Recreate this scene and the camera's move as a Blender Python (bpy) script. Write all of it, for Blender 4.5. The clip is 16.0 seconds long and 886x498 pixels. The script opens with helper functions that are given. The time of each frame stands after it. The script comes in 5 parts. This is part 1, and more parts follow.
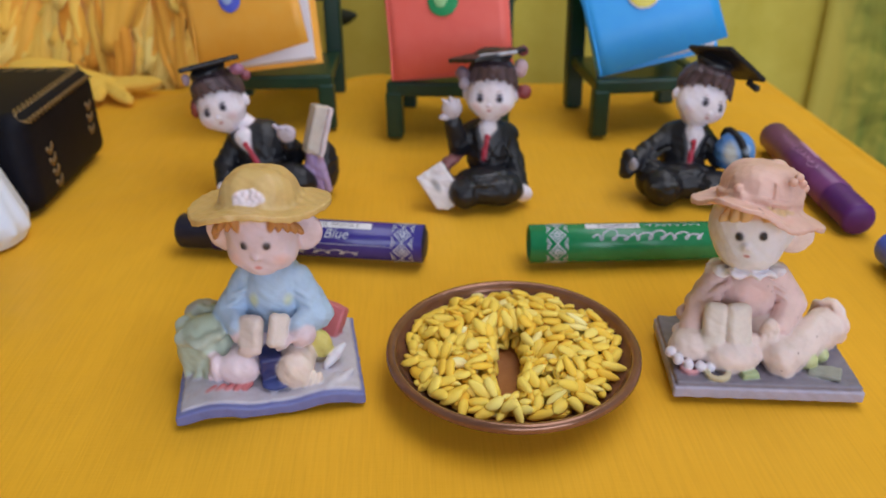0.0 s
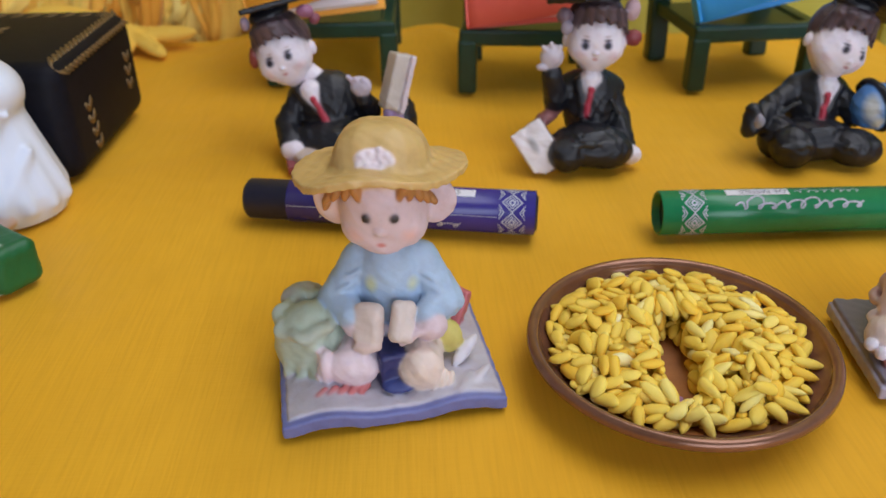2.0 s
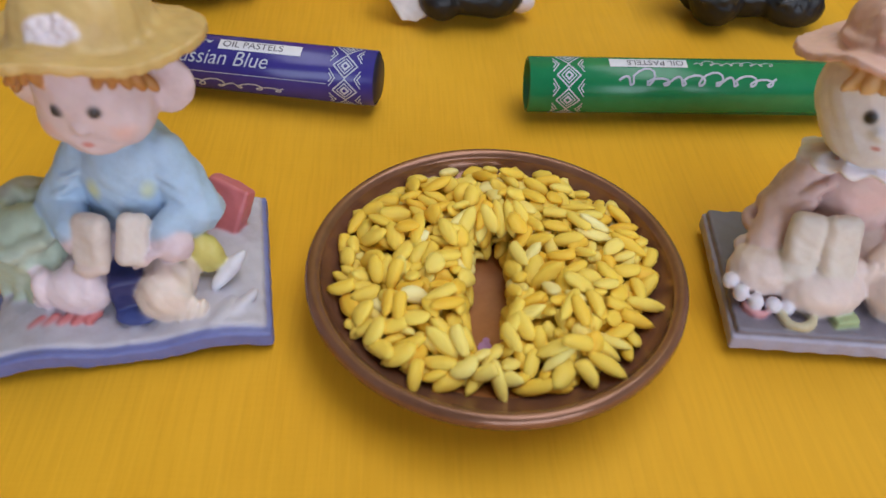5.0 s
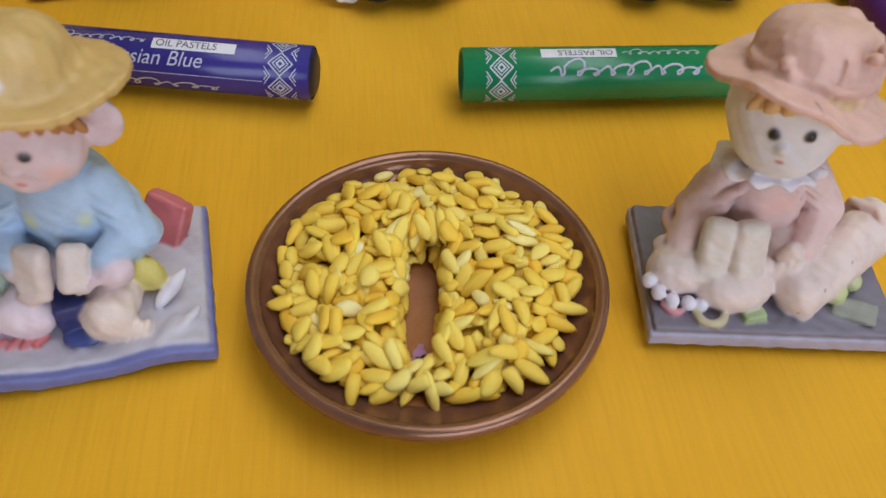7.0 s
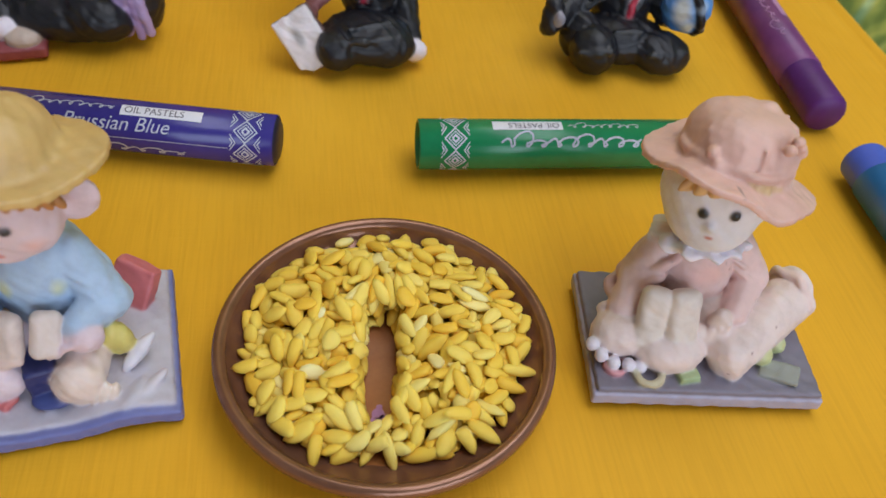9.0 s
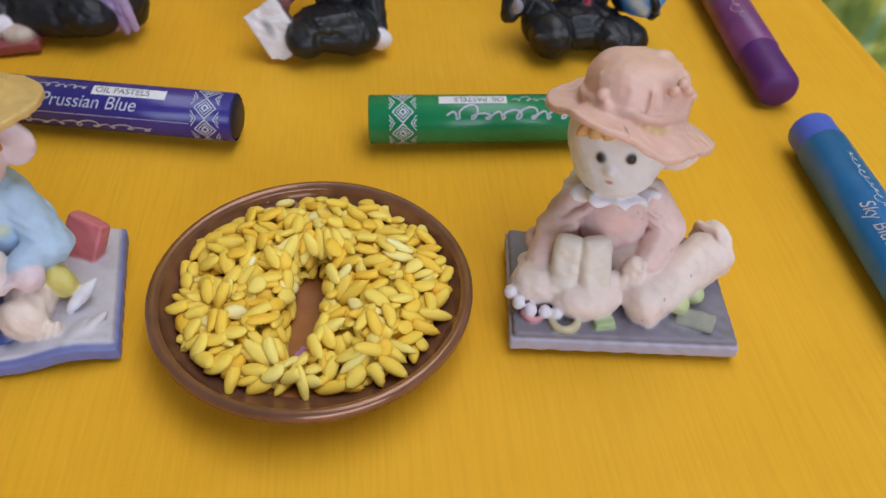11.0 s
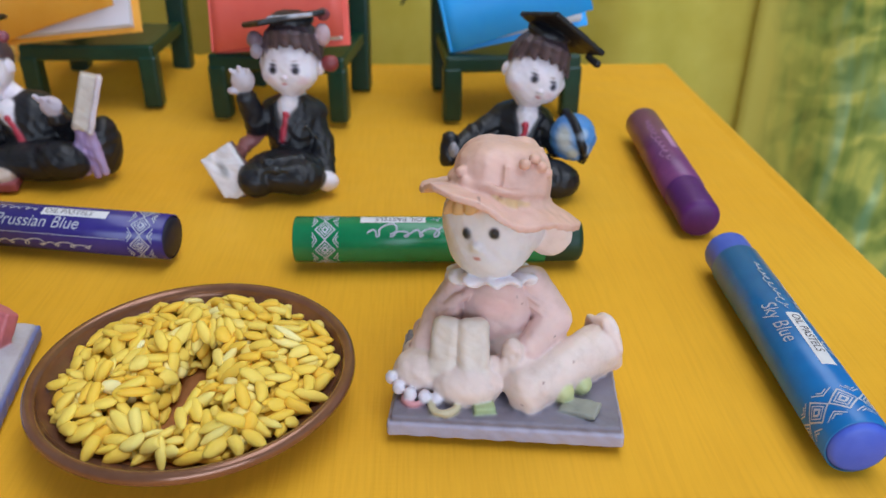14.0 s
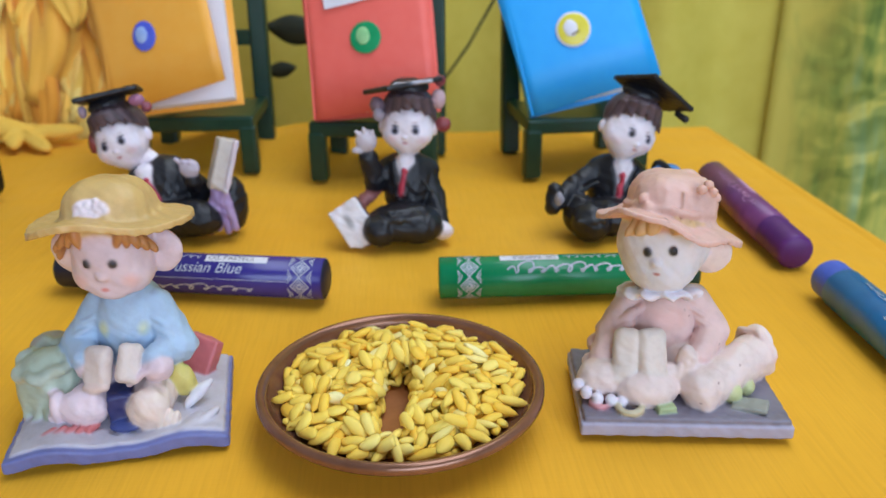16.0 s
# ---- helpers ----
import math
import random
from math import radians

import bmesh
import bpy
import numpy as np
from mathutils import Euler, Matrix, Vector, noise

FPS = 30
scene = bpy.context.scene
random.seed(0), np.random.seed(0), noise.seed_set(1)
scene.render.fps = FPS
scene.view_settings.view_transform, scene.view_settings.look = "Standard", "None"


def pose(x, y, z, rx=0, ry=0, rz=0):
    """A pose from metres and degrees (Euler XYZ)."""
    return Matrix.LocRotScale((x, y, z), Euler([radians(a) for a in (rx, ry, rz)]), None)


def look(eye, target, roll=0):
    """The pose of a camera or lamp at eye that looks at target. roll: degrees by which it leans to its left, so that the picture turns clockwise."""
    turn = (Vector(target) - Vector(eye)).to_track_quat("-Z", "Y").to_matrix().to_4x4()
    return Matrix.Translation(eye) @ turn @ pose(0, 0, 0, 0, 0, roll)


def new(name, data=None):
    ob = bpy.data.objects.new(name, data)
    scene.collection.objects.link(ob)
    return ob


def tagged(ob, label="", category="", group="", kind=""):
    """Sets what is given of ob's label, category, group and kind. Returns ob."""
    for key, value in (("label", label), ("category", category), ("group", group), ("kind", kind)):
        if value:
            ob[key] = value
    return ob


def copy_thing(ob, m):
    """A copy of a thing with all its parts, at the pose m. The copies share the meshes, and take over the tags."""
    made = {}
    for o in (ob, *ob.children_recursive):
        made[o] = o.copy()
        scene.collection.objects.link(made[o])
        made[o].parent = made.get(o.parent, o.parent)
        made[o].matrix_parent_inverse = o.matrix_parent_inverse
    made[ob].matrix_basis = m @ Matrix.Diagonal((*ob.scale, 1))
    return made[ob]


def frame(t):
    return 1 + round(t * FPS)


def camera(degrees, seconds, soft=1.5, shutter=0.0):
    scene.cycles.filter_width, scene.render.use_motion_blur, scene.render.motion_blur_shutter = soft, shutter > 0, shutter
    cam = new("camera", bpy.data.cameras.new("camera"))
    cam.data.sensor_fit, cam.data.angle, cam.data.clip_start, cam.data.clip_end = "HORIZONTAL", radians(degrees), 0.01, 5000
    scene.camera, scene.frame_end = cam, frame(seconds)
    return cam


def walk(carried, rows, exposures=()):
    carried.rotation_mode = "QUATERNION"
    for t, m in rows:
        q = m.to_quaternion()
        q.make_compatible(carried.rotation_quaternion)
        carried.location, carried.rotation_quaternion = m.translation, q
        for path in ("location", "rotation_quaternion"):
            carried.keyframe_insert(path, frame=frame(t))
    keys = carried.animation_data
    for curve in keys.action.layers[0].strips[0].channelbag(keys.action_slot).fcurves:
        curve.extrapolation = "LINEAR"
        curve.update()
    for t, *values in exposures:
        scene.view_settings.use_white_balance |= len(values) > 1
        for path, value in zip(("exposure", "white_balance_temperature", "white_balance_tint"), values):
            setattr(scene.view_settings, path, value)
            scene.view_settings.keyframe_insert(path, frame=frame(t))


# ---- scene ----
cam = camera(57.75, 16.0)
PATH = [
    (0, (-0.02757, -0.17347, 0.12122), 2.319, -28.132, -0.741),
    (0.5, (-0.02814, -0.16295, 0.11648), 2.889, -29.997, -0.975),
    (1, (-0.03558, -0.16007, 0.11926), 2.651, -30.635, -0.694),
    (1.5, (-0.04870, -0.14792, 0.11182), 2.576, -30.997, -1.261),
    (2, (-0.06032, -0.14337, 0.10658), 2.002, -30.636, -0.725),
    (2.5, (-0.06130, -0.13643, 0.10492), 2.503, -31.145, -1.018),
    (3, (-0.06225, -0.13215, 0.10224), 2.597, -31.446, -0.898),
    (3.5, (-0.05453, -0.12931, 0.09920), 2.860, -31.645, -1.101),
    (4, (-0.03635, -0.12260, 0.09391), 3.226, -32.647, -1.608),
    (4.5, (-0.02104, -0.11348, 0.10247), 2.569, -37.172, -0.351),
    (4.7, (-0.02551, -0.10946, 0.09973), 1.699, -40.620, 1.133),
    (6.8, (-0.02009, -0.09570, 0.11211), -2.865, -49.388, 3.022),
    (7, (-0.02024, -0.09801, 0.11448), -3.299, -49.242, 3.129),
    (7.5, (-0.01752, -0.10483, 0.12099), -4.921, -47.273, 4.435),
    (8, (-0.01885, -0.10666, 0.12254), -6.293, -45.914, 5.597),
    (8.5, (-0.01937, -0.10159, 0.12355), -6.728, -45.931, 5.962),
    (8.7, (-0.02194, -0.10033, 0.12384), -8.079, -46.135, 6.994),
    (10.8, (-0.00292, -0.11337, 0.12706), -3.859, -44.995, 3.583),
    (11, (0.00285, -0.11805, 0.12029), -2.304, -43.936, 2.608),
    (11.5, (0.01438, -0.12418, 0.11054), 0.077, -36.411, 0.876),
    (12, (0.02400, -0.12681, 0.10159), 1.891, -33.571, 0.283),
    (12.5, (0.03403, -0.12743, 0.09961), 2.307, -31.216, 0.795),
    (13, (0.03859, -0.12681, 0.09999), 2.497, -30.708, 0.012),
    (13.5, (0.03913, -0.13045, 0.10014), 2.435, -29.708, 0.134),
    (14, (0.03500, -0.13587, 0.10179), 2.276, -28.235, 0.372),
    (14.5, (0.02762, -0.14132, 0.09497), 1.767, -26.616, -0.352),
    (15, (0.01853, -0.14660, 0.09388), 0.961, -24.761, -0.568),
    (15.5, (0.00714, -0.15209, 0.09438), 0.378, -23.106, -0.543),
    (16, (-0.00635, -0.16077, 0.10036), 0.733, -22.504, -0.472),
]
cam.data.dof.use_dof, cam.data.dof.focus_distance, cam.data.dof.aperture_fstop = True, 0.158, 24.0
walk(cam, [(t, pose(*eye, 90 + pitch, 0, yaw) @ pose(0, 0, 0, 0, 0, roll)) for t, eye, yaw, pitch, roll in PATH],
     [(0, -0.29, 6420, 16), (3.5, -0.26, 6380, 14), (4.5, -0.28, 6350, 13), (7, -0.36, 6330, 13), (8.5, -0.32, 6320, 12), (11, -0.27, 6270, 12), (12.5, -0.24, 6130, 12), (14, -0.17, 5980, 11), (16, -0.04, 5800, 10)])

# ---- world, lights ----
world = bpy.data.worlds.new("world")
scene.world = world
world.use_nodes = True
world.node_tree.nodes["Background"].inputs[0].default_value = (1.0, 0.97, 0.93, 1)
world.node_tree.nodes["Background"].inputs[1].default_value = 0.3


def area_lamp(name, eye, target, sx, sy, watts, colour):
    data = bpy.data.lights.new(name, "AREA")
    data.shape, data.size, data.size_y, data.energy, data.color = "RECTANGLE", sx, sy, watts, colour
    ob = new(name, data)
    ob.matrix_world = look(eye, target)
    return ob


# Overhead fill added without a known lamp; it brightens the back of the table.
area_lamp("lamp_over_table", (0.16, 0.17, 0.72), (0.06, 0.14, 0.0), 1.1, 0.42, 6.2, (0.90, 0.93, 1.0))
# Front fill added without a known window, for surfaces that face the camera.
area_lamp("window_light", (0.60, -1.60, 0.47), (0.02, 0.05, 0.03), 1.5, 0.9, 22, (0.74, 0.85, 1.0))

# ---- materials ----


def material(name, build):
    m = bpy.data.materials.new(name)
    m.use_nodes = True
    nt = m.node_tree
    build(nt, nt.nodes["Principled BSDF"])
    return m


def node(nt, kind, **inputs):
    n = nt.nodes.new(kind)
    for key, value in inputs.items():
        n.inputs[key.replace("_", " ")].default_value = value
    return n


def coords(nt, scale=(1, 1, 1), space="Object"):
    tc = nt.nodes.new("ShaderNodeTexCoord")
    mp = node(nt, "ShaderNodeMapping", Scale=scale)
    nt.links.new(tc.outputs[space], mp.inputs["Vector"])
    return mp.outputs["Vector"]


def noise_tex(nt, vec, scale, detail=4.0, rough=0.55, distort=0.0):
    n = node(nt, "ShaderNodeTexNoise", Scale=scale, Detail=detail, Roughness=rough, Distortion=distort)
    nt.links.new(vec, n.inputs["Vector"])
    return n.outputs["Fac"]


def ramp(nt, fac, stops):
    r = nt.nodes.new("ShaderNodeValToRGB")
    els = r.color_ramp.elements
    while len(els) < len(stops):
        els.new(0.5)
    for el, (pos, col) in zip(els, stops):
        el.position, el.color = pos, (*col, 1)
    nt.links.new(fac, r.inputs["Fac"])
    return r.outputs["Color"]


def bump(nt, bsdf, height, strength, distance, normal=None):
    b = node(nt, "ShaderNodeBump", Strength=strength, Distance=distance)
    nt.links.new(height, b.inputs["Height"])
    if normal:
        nt.links.new(normal, b.inputs["Normal"])
    nt.links.new(b.outputs["Normal"], bsdf.inputs["Normal"])
    return b.outputs["Normal"]


def mottled(name, dark, light, rough=0.5, scale=300.0, bump_d=0.0001, bump_s=0.3, metal=0.0, spec=0.5, stretch=(1, 1, 1)):
    """Paint, plastic or cloth of one colour with grain at two scales."""
    def build(nt, b):
        v = coords(nt, stretch)
        big, fine = noise_tex(nt, v, scale * 0.12, 3), noise_tex(nt, v, scale, 5)
        mix = nt.nodes.new("ShaderNodeMath")
        mix.operation = "ADD"
        half = nt.nodes.new("ShaderNodeMath")
        half.operation, half.inputs[1].default_value = "MULTIPLY", 0.5
        nt.links.new(big, mix.inputs[0])
        nt.links.new(fine, mix.inputs[1])
        nt.links.new(mix.outputs[0], half.inputs[0])
        nt.links.new(ramp(nt, half.outputs[0], [(0.32, dark), (0.68, light)]), b.inputs["Base Color"])
        b.inputs["Roughness"].default_value, b.inputs["Metallic"].default_value = rough, metal
        b.inputs["Specular IOR Level"].default_value = spec
        bump(nt, b, fine, bump_s, bump_d)
    return material(name, build)


def cloth_build(nt, b):
    v = coords(nt)
    ribs = noise_tex(nt, coords(nt, (1.0, 0.05, 1.0)), 1200, 2, 0.5)
    weave = noise_tex(nt, coords(nt, (0.10, 1.0, 1.0)), 1500, 2, 0.5)
    broad = noise_tex(nt, v, 14, 3, 0.5)
    base = ramp(nt, broad, [(0.3, (0.84, 0.415, 0.012)), (0.7, (0.89, 0.465, 0.020))])
    streak = ramp(nt, ribs, [(0.32, (0.95, 0.935, 0.90)), (0.6, (1.0, 1.0, 1.0))])
    mx = nt.nodes.new("ShaderNodeMix")
    mx.data_type, mx.blend_type, mx.inputs["Factor"].default_value = "RGBA", "MULTIPLY", 1.0
    nt.links.new(base, mx.inputs["A"])
    nt.links.new(streak, mx.inputs["B"])
    nt.links.new(mx.outputs["Result"], b.inputs["Base Color"])
    b.inputs["Roughness"].default_value = 0.62
    b.inputs["Specular IOR Level"].default_value = 0.25
    b.inputs["Sheen Weight"].default_value = 0.05
    n1 = bump(nt, b, ribs, 0.38, 0.0003)
    n2 = bump(nt, b, weave, 0.2, 0.0002, n1)
    bump(nt, b, noise_tex(nt, v, 30, 2), 0.5, 0.004, n2)


def resin_build(nt, b):
    at = nt.nodes.new("ShaderNodeAttribute")
    at.attribute_name = "paint"
    v = coords(nt)
    fine, grime = noise_tex(nt, v, 900, 5, 0.6), noise_tex(nt, v, 160, 4, 0.65)
    mx = nt.nodes.new("ShaderNodeMix")
    mx.data_type, mx.blend_type = "RGBA", "MULTIPLY"
    mx.inputs["Factor"].default_value = 1.0
    nt.links.new(at.outputs["Color"], mx.inputs["A"])
    nt.links.new(ramp(nt, grime, [(0.25, (0.82, 0.78, 0.77)), (0.5, (0.98, 0.97, 0.97)), (0.75, (1.05, 1.04, 1.04))]), mx.inputs["B"])
    nt.links.new(mx.outputs["Result"], b.inputs["Base Color"])
    b.inputs["Roughness"].default_value = 0.46
    b.inputs["Specular IOR Level"].default_value = 0.5
    b.inputs["Subsurface Weight"].default_value = 0.12
    b.inputs["Subsurface Radius"].default_value = (0.0022, 0.0012, 0.0008)
    b.inputs["Subsurface Scale"].default_value = 1.0
    bump(nt, b, fine, 0.3, 0.00015, bump(nt, b, grime, 0.25, 0.0004))


def seed_build(nt, b, each=None):
    each = each or nt.nodes.new("ShaderNodeObjectInfo").outputs["Random"]
    col = ramp(nt, each, [(0.0, (0.92, 0.56, 0.06)), (0.25, (0.93, 0.64, 0.09)), (0.75, (0.94, 0.70, 0.135)), (0.94, (0.95, 0.77, 0.23)), (1.0, (0.95, 0.85, 0.45))])
    v = coords(nt)
    mx = nt.nodes.new("ShaderNodeMix")
    mx.data_type, mx.blend_type = "RGBA", "MULTIPLY"
    mx.inputs["Factor"].default_value = 1.0
    nt.links.new(col, mx.inputs["A"])
    nt.links.new(ramp(nt, noise_tex(nt, v, 350, 4), [(0.3, (0.99, 0.95, 0.86)), (0.62, (1.03, 1.03, 1.03))]), mx.inputs["B"])
    nt.links.new(mx.outputs["Result"], b.inputs["Base Color"])
    b.inputs["Roughness"].default_value = 0.5
    b.inputs["Specular IOR Level"].default_value = 0.2
    b.inputs["Subsurface Weight"].default_value = 0.3
    b.inputs["Subsurface Radius"].default_value = (0.0012, 0.0011, 0.0009)
    b.inputs["Subsurface Scale"].default_value = 1.0
    bump(nt, b, noise_tex(nt, coords(nt, (0.3, 1, 1)), 1500, 3), 0.35, 0.00015)


def seed_bed_build(nt, b):
    seed_build(nt, b, nt.nodes.new("ShaderNodeNewGeometry").outputs["Random Per Island"])


def print_build(nt, b):
    tc = nt.nodes.new("ShaderNodeTexCoord")

    def blades(turn, scale, stretch):
        mp = node(nt, "ShaderNodeMapping", Rotation=(0, radians(turn), 0), Scale=(1.0, 1.0, stretch))
        nt.links.new(tc.outputs["Object"], mp.inputs["Vector"])
        return noise_tex(nt, mp.outputs["Vector"], scale, 3, 0.6, 0.8)

    def fans(x, z, scale, warp):
        # arching leaf fans printed round a point
        mp = node(nt, "ShaderNodeMapping", Location=(-x, -0.35, -z), Rotation=(radians(90), 0, 0))
        mp.vector_type = "POINT"
        nt.links.new(tc.outputs["Object"], mp.inputs["Vector"])
        w = node(nt, "ShaderNodeTexWave", Scale=scale, Distortion=warp, Detail=3.0)
        w.wave_type, w.rings_direction = "RINGS", "Z"
        w.inputs["Detail Scale"].default_value = 1.6
        nt.links.new(mp.outputs["Vector"], w.inputs["Vector"])
        return w.outputs["Fac"]

    def times(p, q):
        m2 = nt.nodes.new("ShaderNodeMix")
        m2.data_type, m2.blend_type, m2.inputs["Factor"].default_value = "RGBA", "MULTIPLY", 1.0
        nt.links.new(p, m2.inputs["A"])
        nt.links.new(q, m2.inputs["B"])
        return m2.outputs["Result"]
    a = ramp(nt, blades(28, 42, 0.22), [(0.32, (0.16, 0.25, 0.06)), (0.46, (0.33, 0.41, 0.09)), (0.58, (0.58, 0.57, 0.13)), (0.74, (0.52, 0.66, 0.36))])
    c = ramp(nt, fans(0.30, 0.02, 11, 16), [(0.1, (0.66, 0.74, 0.58)), (0.5, (0.90, 0.92, 0.78)), (0.9, (1.10, 1.08, 0.95))])
    d = ramp(nt, fans(0.42, 0.12, 7, 20), [(0.2, (0.62, 0.72, 0.66)), (0.7, (1.08, 1.05, 0.95))])
    # the fronds start ragged on the same olive ground as the plain cloth
    sep = nt.nodes.new("ShaderNodeSeparateXYZ")
    nt.links.new(tc.outputs["Object"], sep.inputs[0])
    edge = nt.nodes.new("ShaderNodeMapRange")
    edge.inputs["From Min"].default_value, edge.inputs["From Max"].default_value = 0.215, 0.315
    nt.links.new(sep.outputs["X"], edge.inputs["Value"])
    add = nt.nodes.new("ShaderNodeMath")
    add.operation = "ADD"
    nt.links.new(edge.outputs[0], add.inputs[0])
    nt.links.new(blades(-35, 30, 0.3), add.inputs[1])
    start = ramp(nt, add.outputs[0], [(0.55, (0, 0, 0)), (0.95, (1, 1, 1))])
    fade = nt.nodes.new("ShaderNodeMix")
    fade.data_type, fade.inputs["A"].default_value = "RGBA", (0.65, 0.54, 0.09, 1)
    nt.links.new(start, fade.inputs["Factor"])
    nt.links.new(times(times(a, c), d), fade.inputs["B"])
    nt.links.new(fade.outputs["Result"], b.inputs["Base Color"])
    b.inputs["Roughness"].default_value = 0.75


def petal_build(nt, b):
    info = nt.nodes.new("ShaderNodeObjectInfo")
    at = nt.nodes.new("ShaderNodeAttribute")
    at.attribute_name = "along"
    base = ramp(nt, info.outputs["Random"], [(0.0, (0.86, 0.36, 0.02)), (0.2, (0.94, 0.50, 0.05)), (0.55, (0.96, 0.64, 0.10)), (1.0, (0.97, 0.74, 0.20))])
    # Browner towards the root: shading deep between the petals, put into the colour.
    tip = ramp(nt, at.outputs["Fac"], [(0.0, (0.80, 0.45, 0.30)), (0.5, (1.0, 0.90, 0.85)), (1.0, (1.0, 1.0, 1.0))])
    mx = nt.nodes.new("ShaderNodeMix")
    mx.data_type, mx.blend_type, mx.inputs["Factor"].default_value = "RGBA", "MULTIPLY", 1.0
    nt.links.new(base, mx.inputs["A"])
    nt.links.new(tip, mx.inputs["B"])
    nt.links.new(mx.outputs["Result"], b.inputs["Base Color"])
    b.inputs["Roughness"].default_value = 0.7
    b.inputs["Sheen Weight"].default_value = 0.2
    bump(nt, b, noise_tex(nt, coords(nt, (1, 0.2, 1)), 260, 3), 0.4, 0.0006)


def ceramic_build(nt, b):
    at = nt.nodes.new("ShaderNodeAttribute")
    at.attribute_name = "paint"
    nt.links.new(at.outputs["Color"], b.inputs["Base Color"])
    b.inputs["Roughness"].default_value = 0.4
    b.inputs["Subsurface Weight"].default_value = 0.25
    b.inputs["Subsurface Radius"].default_value = (0.002, 0.002, 0.002)
    bump(nt, b, noise_tex(nt, coords(nt), 200, 4, 0.6), 0.15, 0.0004)


CERAMIC = material("white_ceramic", ceramic_build)
CLOTH = material("yellow_cloth", cloth_build)
RESIN = material("painted_resin", resin_build)
SEED = material("melon_seed", seed_build)
SEED_BED = material("melon_seed_bed", seed_bed_build)
PRINT = material("leaf_print", print_build)
PETAL = material("silk_petal", petal_build)
COPPER = mottled("brown_glaze", (0.19, 0.085, 0.048), (0.29, 0.14, 0.085), 0.22, 260, 0.0001, 0.15, 0.45)
BOWL_IN = mottled("brown_clay", (0.30, 0.105, 0.025), (0.42, 0.17, 0.05), 0.5, 400, 0.0001, 0.3)
BLACKLAC = mottled("black_lacquer", (0.003, 0.003, 0.006), (0.008, 0.008, 0.014), 0.6, 350, 0.0002, 0.35, spec=0.16)
GOLD = mottled("gold_paint", (0.11, 0.065, 0.025), (0.30, 0.20, 0.09), 0.5, 800, 0.0001, 0.5, 0.35)
GREENPL = mottled("green_plastic", (0.004, 0.030, 0.017), (0.008, 0.050, 0.028), 0.35, 300, 0.0001, 0.15)
ORANGE = mottled("orange_card", (0.92, 0.41, 0.04), (0.95, 0.47, 0.065), 0.45, 200, 0.00005, 0.2)
RED = mottled("red_card", (0.86, 0.135, 0.10), (0.90, 0.17, 0.13), 0.45, 200, 0.00005, 0.2)
BLUE = mottled("blue_card", (0.03, 0.37, 0.92), (0.045, 0.43, 0.95), 0.45, 200, 0.00005, 0.2)
PAPER = mottled("white_paper", (0.70, 0.68, 0.75), (0.80, 0.78, 0.83), 0.7, 500, 0.0001, 0.3, stretch=(0.1, 0.1, 4))
WHITE = mottled("white_label", (0.74, 0.72, 0.78), (0.82, 0.80, 0.85), 0.45, 500, 0.00003, 0.1)
SILVER = mottled("silver_ink", (0.38, 0.40, 0.50), (0.62, 0.64, 0.74), 0.4, 700, 0.00003, 0.1)
INK = mottled("dark_ink", (0.06, 0.05, 0.08), (0.10, 0.08, 0.12), 0.5, 500, 0.00003, 0.1)
NAVY = mottled("navy_wrapper", (0.030, 0.022, 0.190), (0.046, 0.034, 0.25), 0.24, 240, 0.00008, 0.2)
NAVY_STICK = mottled("prussian_blue_pastel", (0.006, 0.006, 0.020), (0.014, 0.013, 0.034), 0.5, 500, 0.0002, 0.5)
GREENW = mottled("green_wrapper", (0.008, 0.195, 0.070), (0.016, 0.26, 0.10), 0.24, 240, 0.00008, 0.2)
GREEN_STICK = mottled("green_pastel", (0.004, 0.030, 0.016), (0.008, 0.048, 0.026), 0.5, 500, 0.0002, 0.5)
SKYW = mottled("sky_blue_wrapper", (0.008, 0.135, 0.42), (0.018, 0.20, 0.54), 0.3, 200, 0.00008, 0.2)
SKY_STICK = mottled("sky_blue_pastel", (0.055, 0.11, 0.62), (0.085, 0.15, 0.72), 0.45, 400, 0.0002, 0.4)
PURPW = mottled("purple_wrapper", (0.115, 0.020, 0.120), (0.27, 0.075, 0.22), 0.35, 120, 0.00008, 0.3)
PURP_STICK = mottled("purple_pastel", (0.070, 0.006, 0.110), (0.110, 0.012, 0.165), 0.5, 400, 0.0002, 0.4)
CURTAIN = mottled("olive_yellow_curtain", (0.60, 0.49, 0.070), (0.70, 0.59, 0.11), 0.8, 60, 0.0006, 0.4, spec=0.2)
# Whitened so that the unseen walls bounce more fill light.
WALLP = mottled("wall_paint", (0.74, 0.74, 0.74), (0.80, 0.80, 0.80), 0.8, 8, 0.001, 0.3)
FLOORP = mottled("floor_tile", (0.30, 0.27, 0.24), (0.40, 0.37, 0.33), 0.4, 6, 0.0005, 0.2)
WOOD = mottled("table_wood", (0.16, 0.08, 0.035), (0.26, 0.14, 0.06), 0.5, 30, 0.0005, 0.3)
FOLIAGE = mottled("dark_leaf", (0.010, 0.014, 0.006), (0.025, 0.032, 0.012), 0.7, 200, 0.0003, 0.3)
STK_BLUE = mottled("sticker_blue", (0.07, 0.09, 0.62), (0.13, 0.18, 0.74), 0.3, 300, 0.00003, 0.1)
STK_PALE = mottled("sticker_pale", (0.28, 0.42, 0.80), (0.48, 0.60, 0.88), 0.3, 300, 0.00003, 0.1)
STK_GREEN = mottled("sticker_green", (0.012, 0.26, 0.09), (0.03, 0.36, 0.13), 0.3, 300, 0.00003, 0.1)
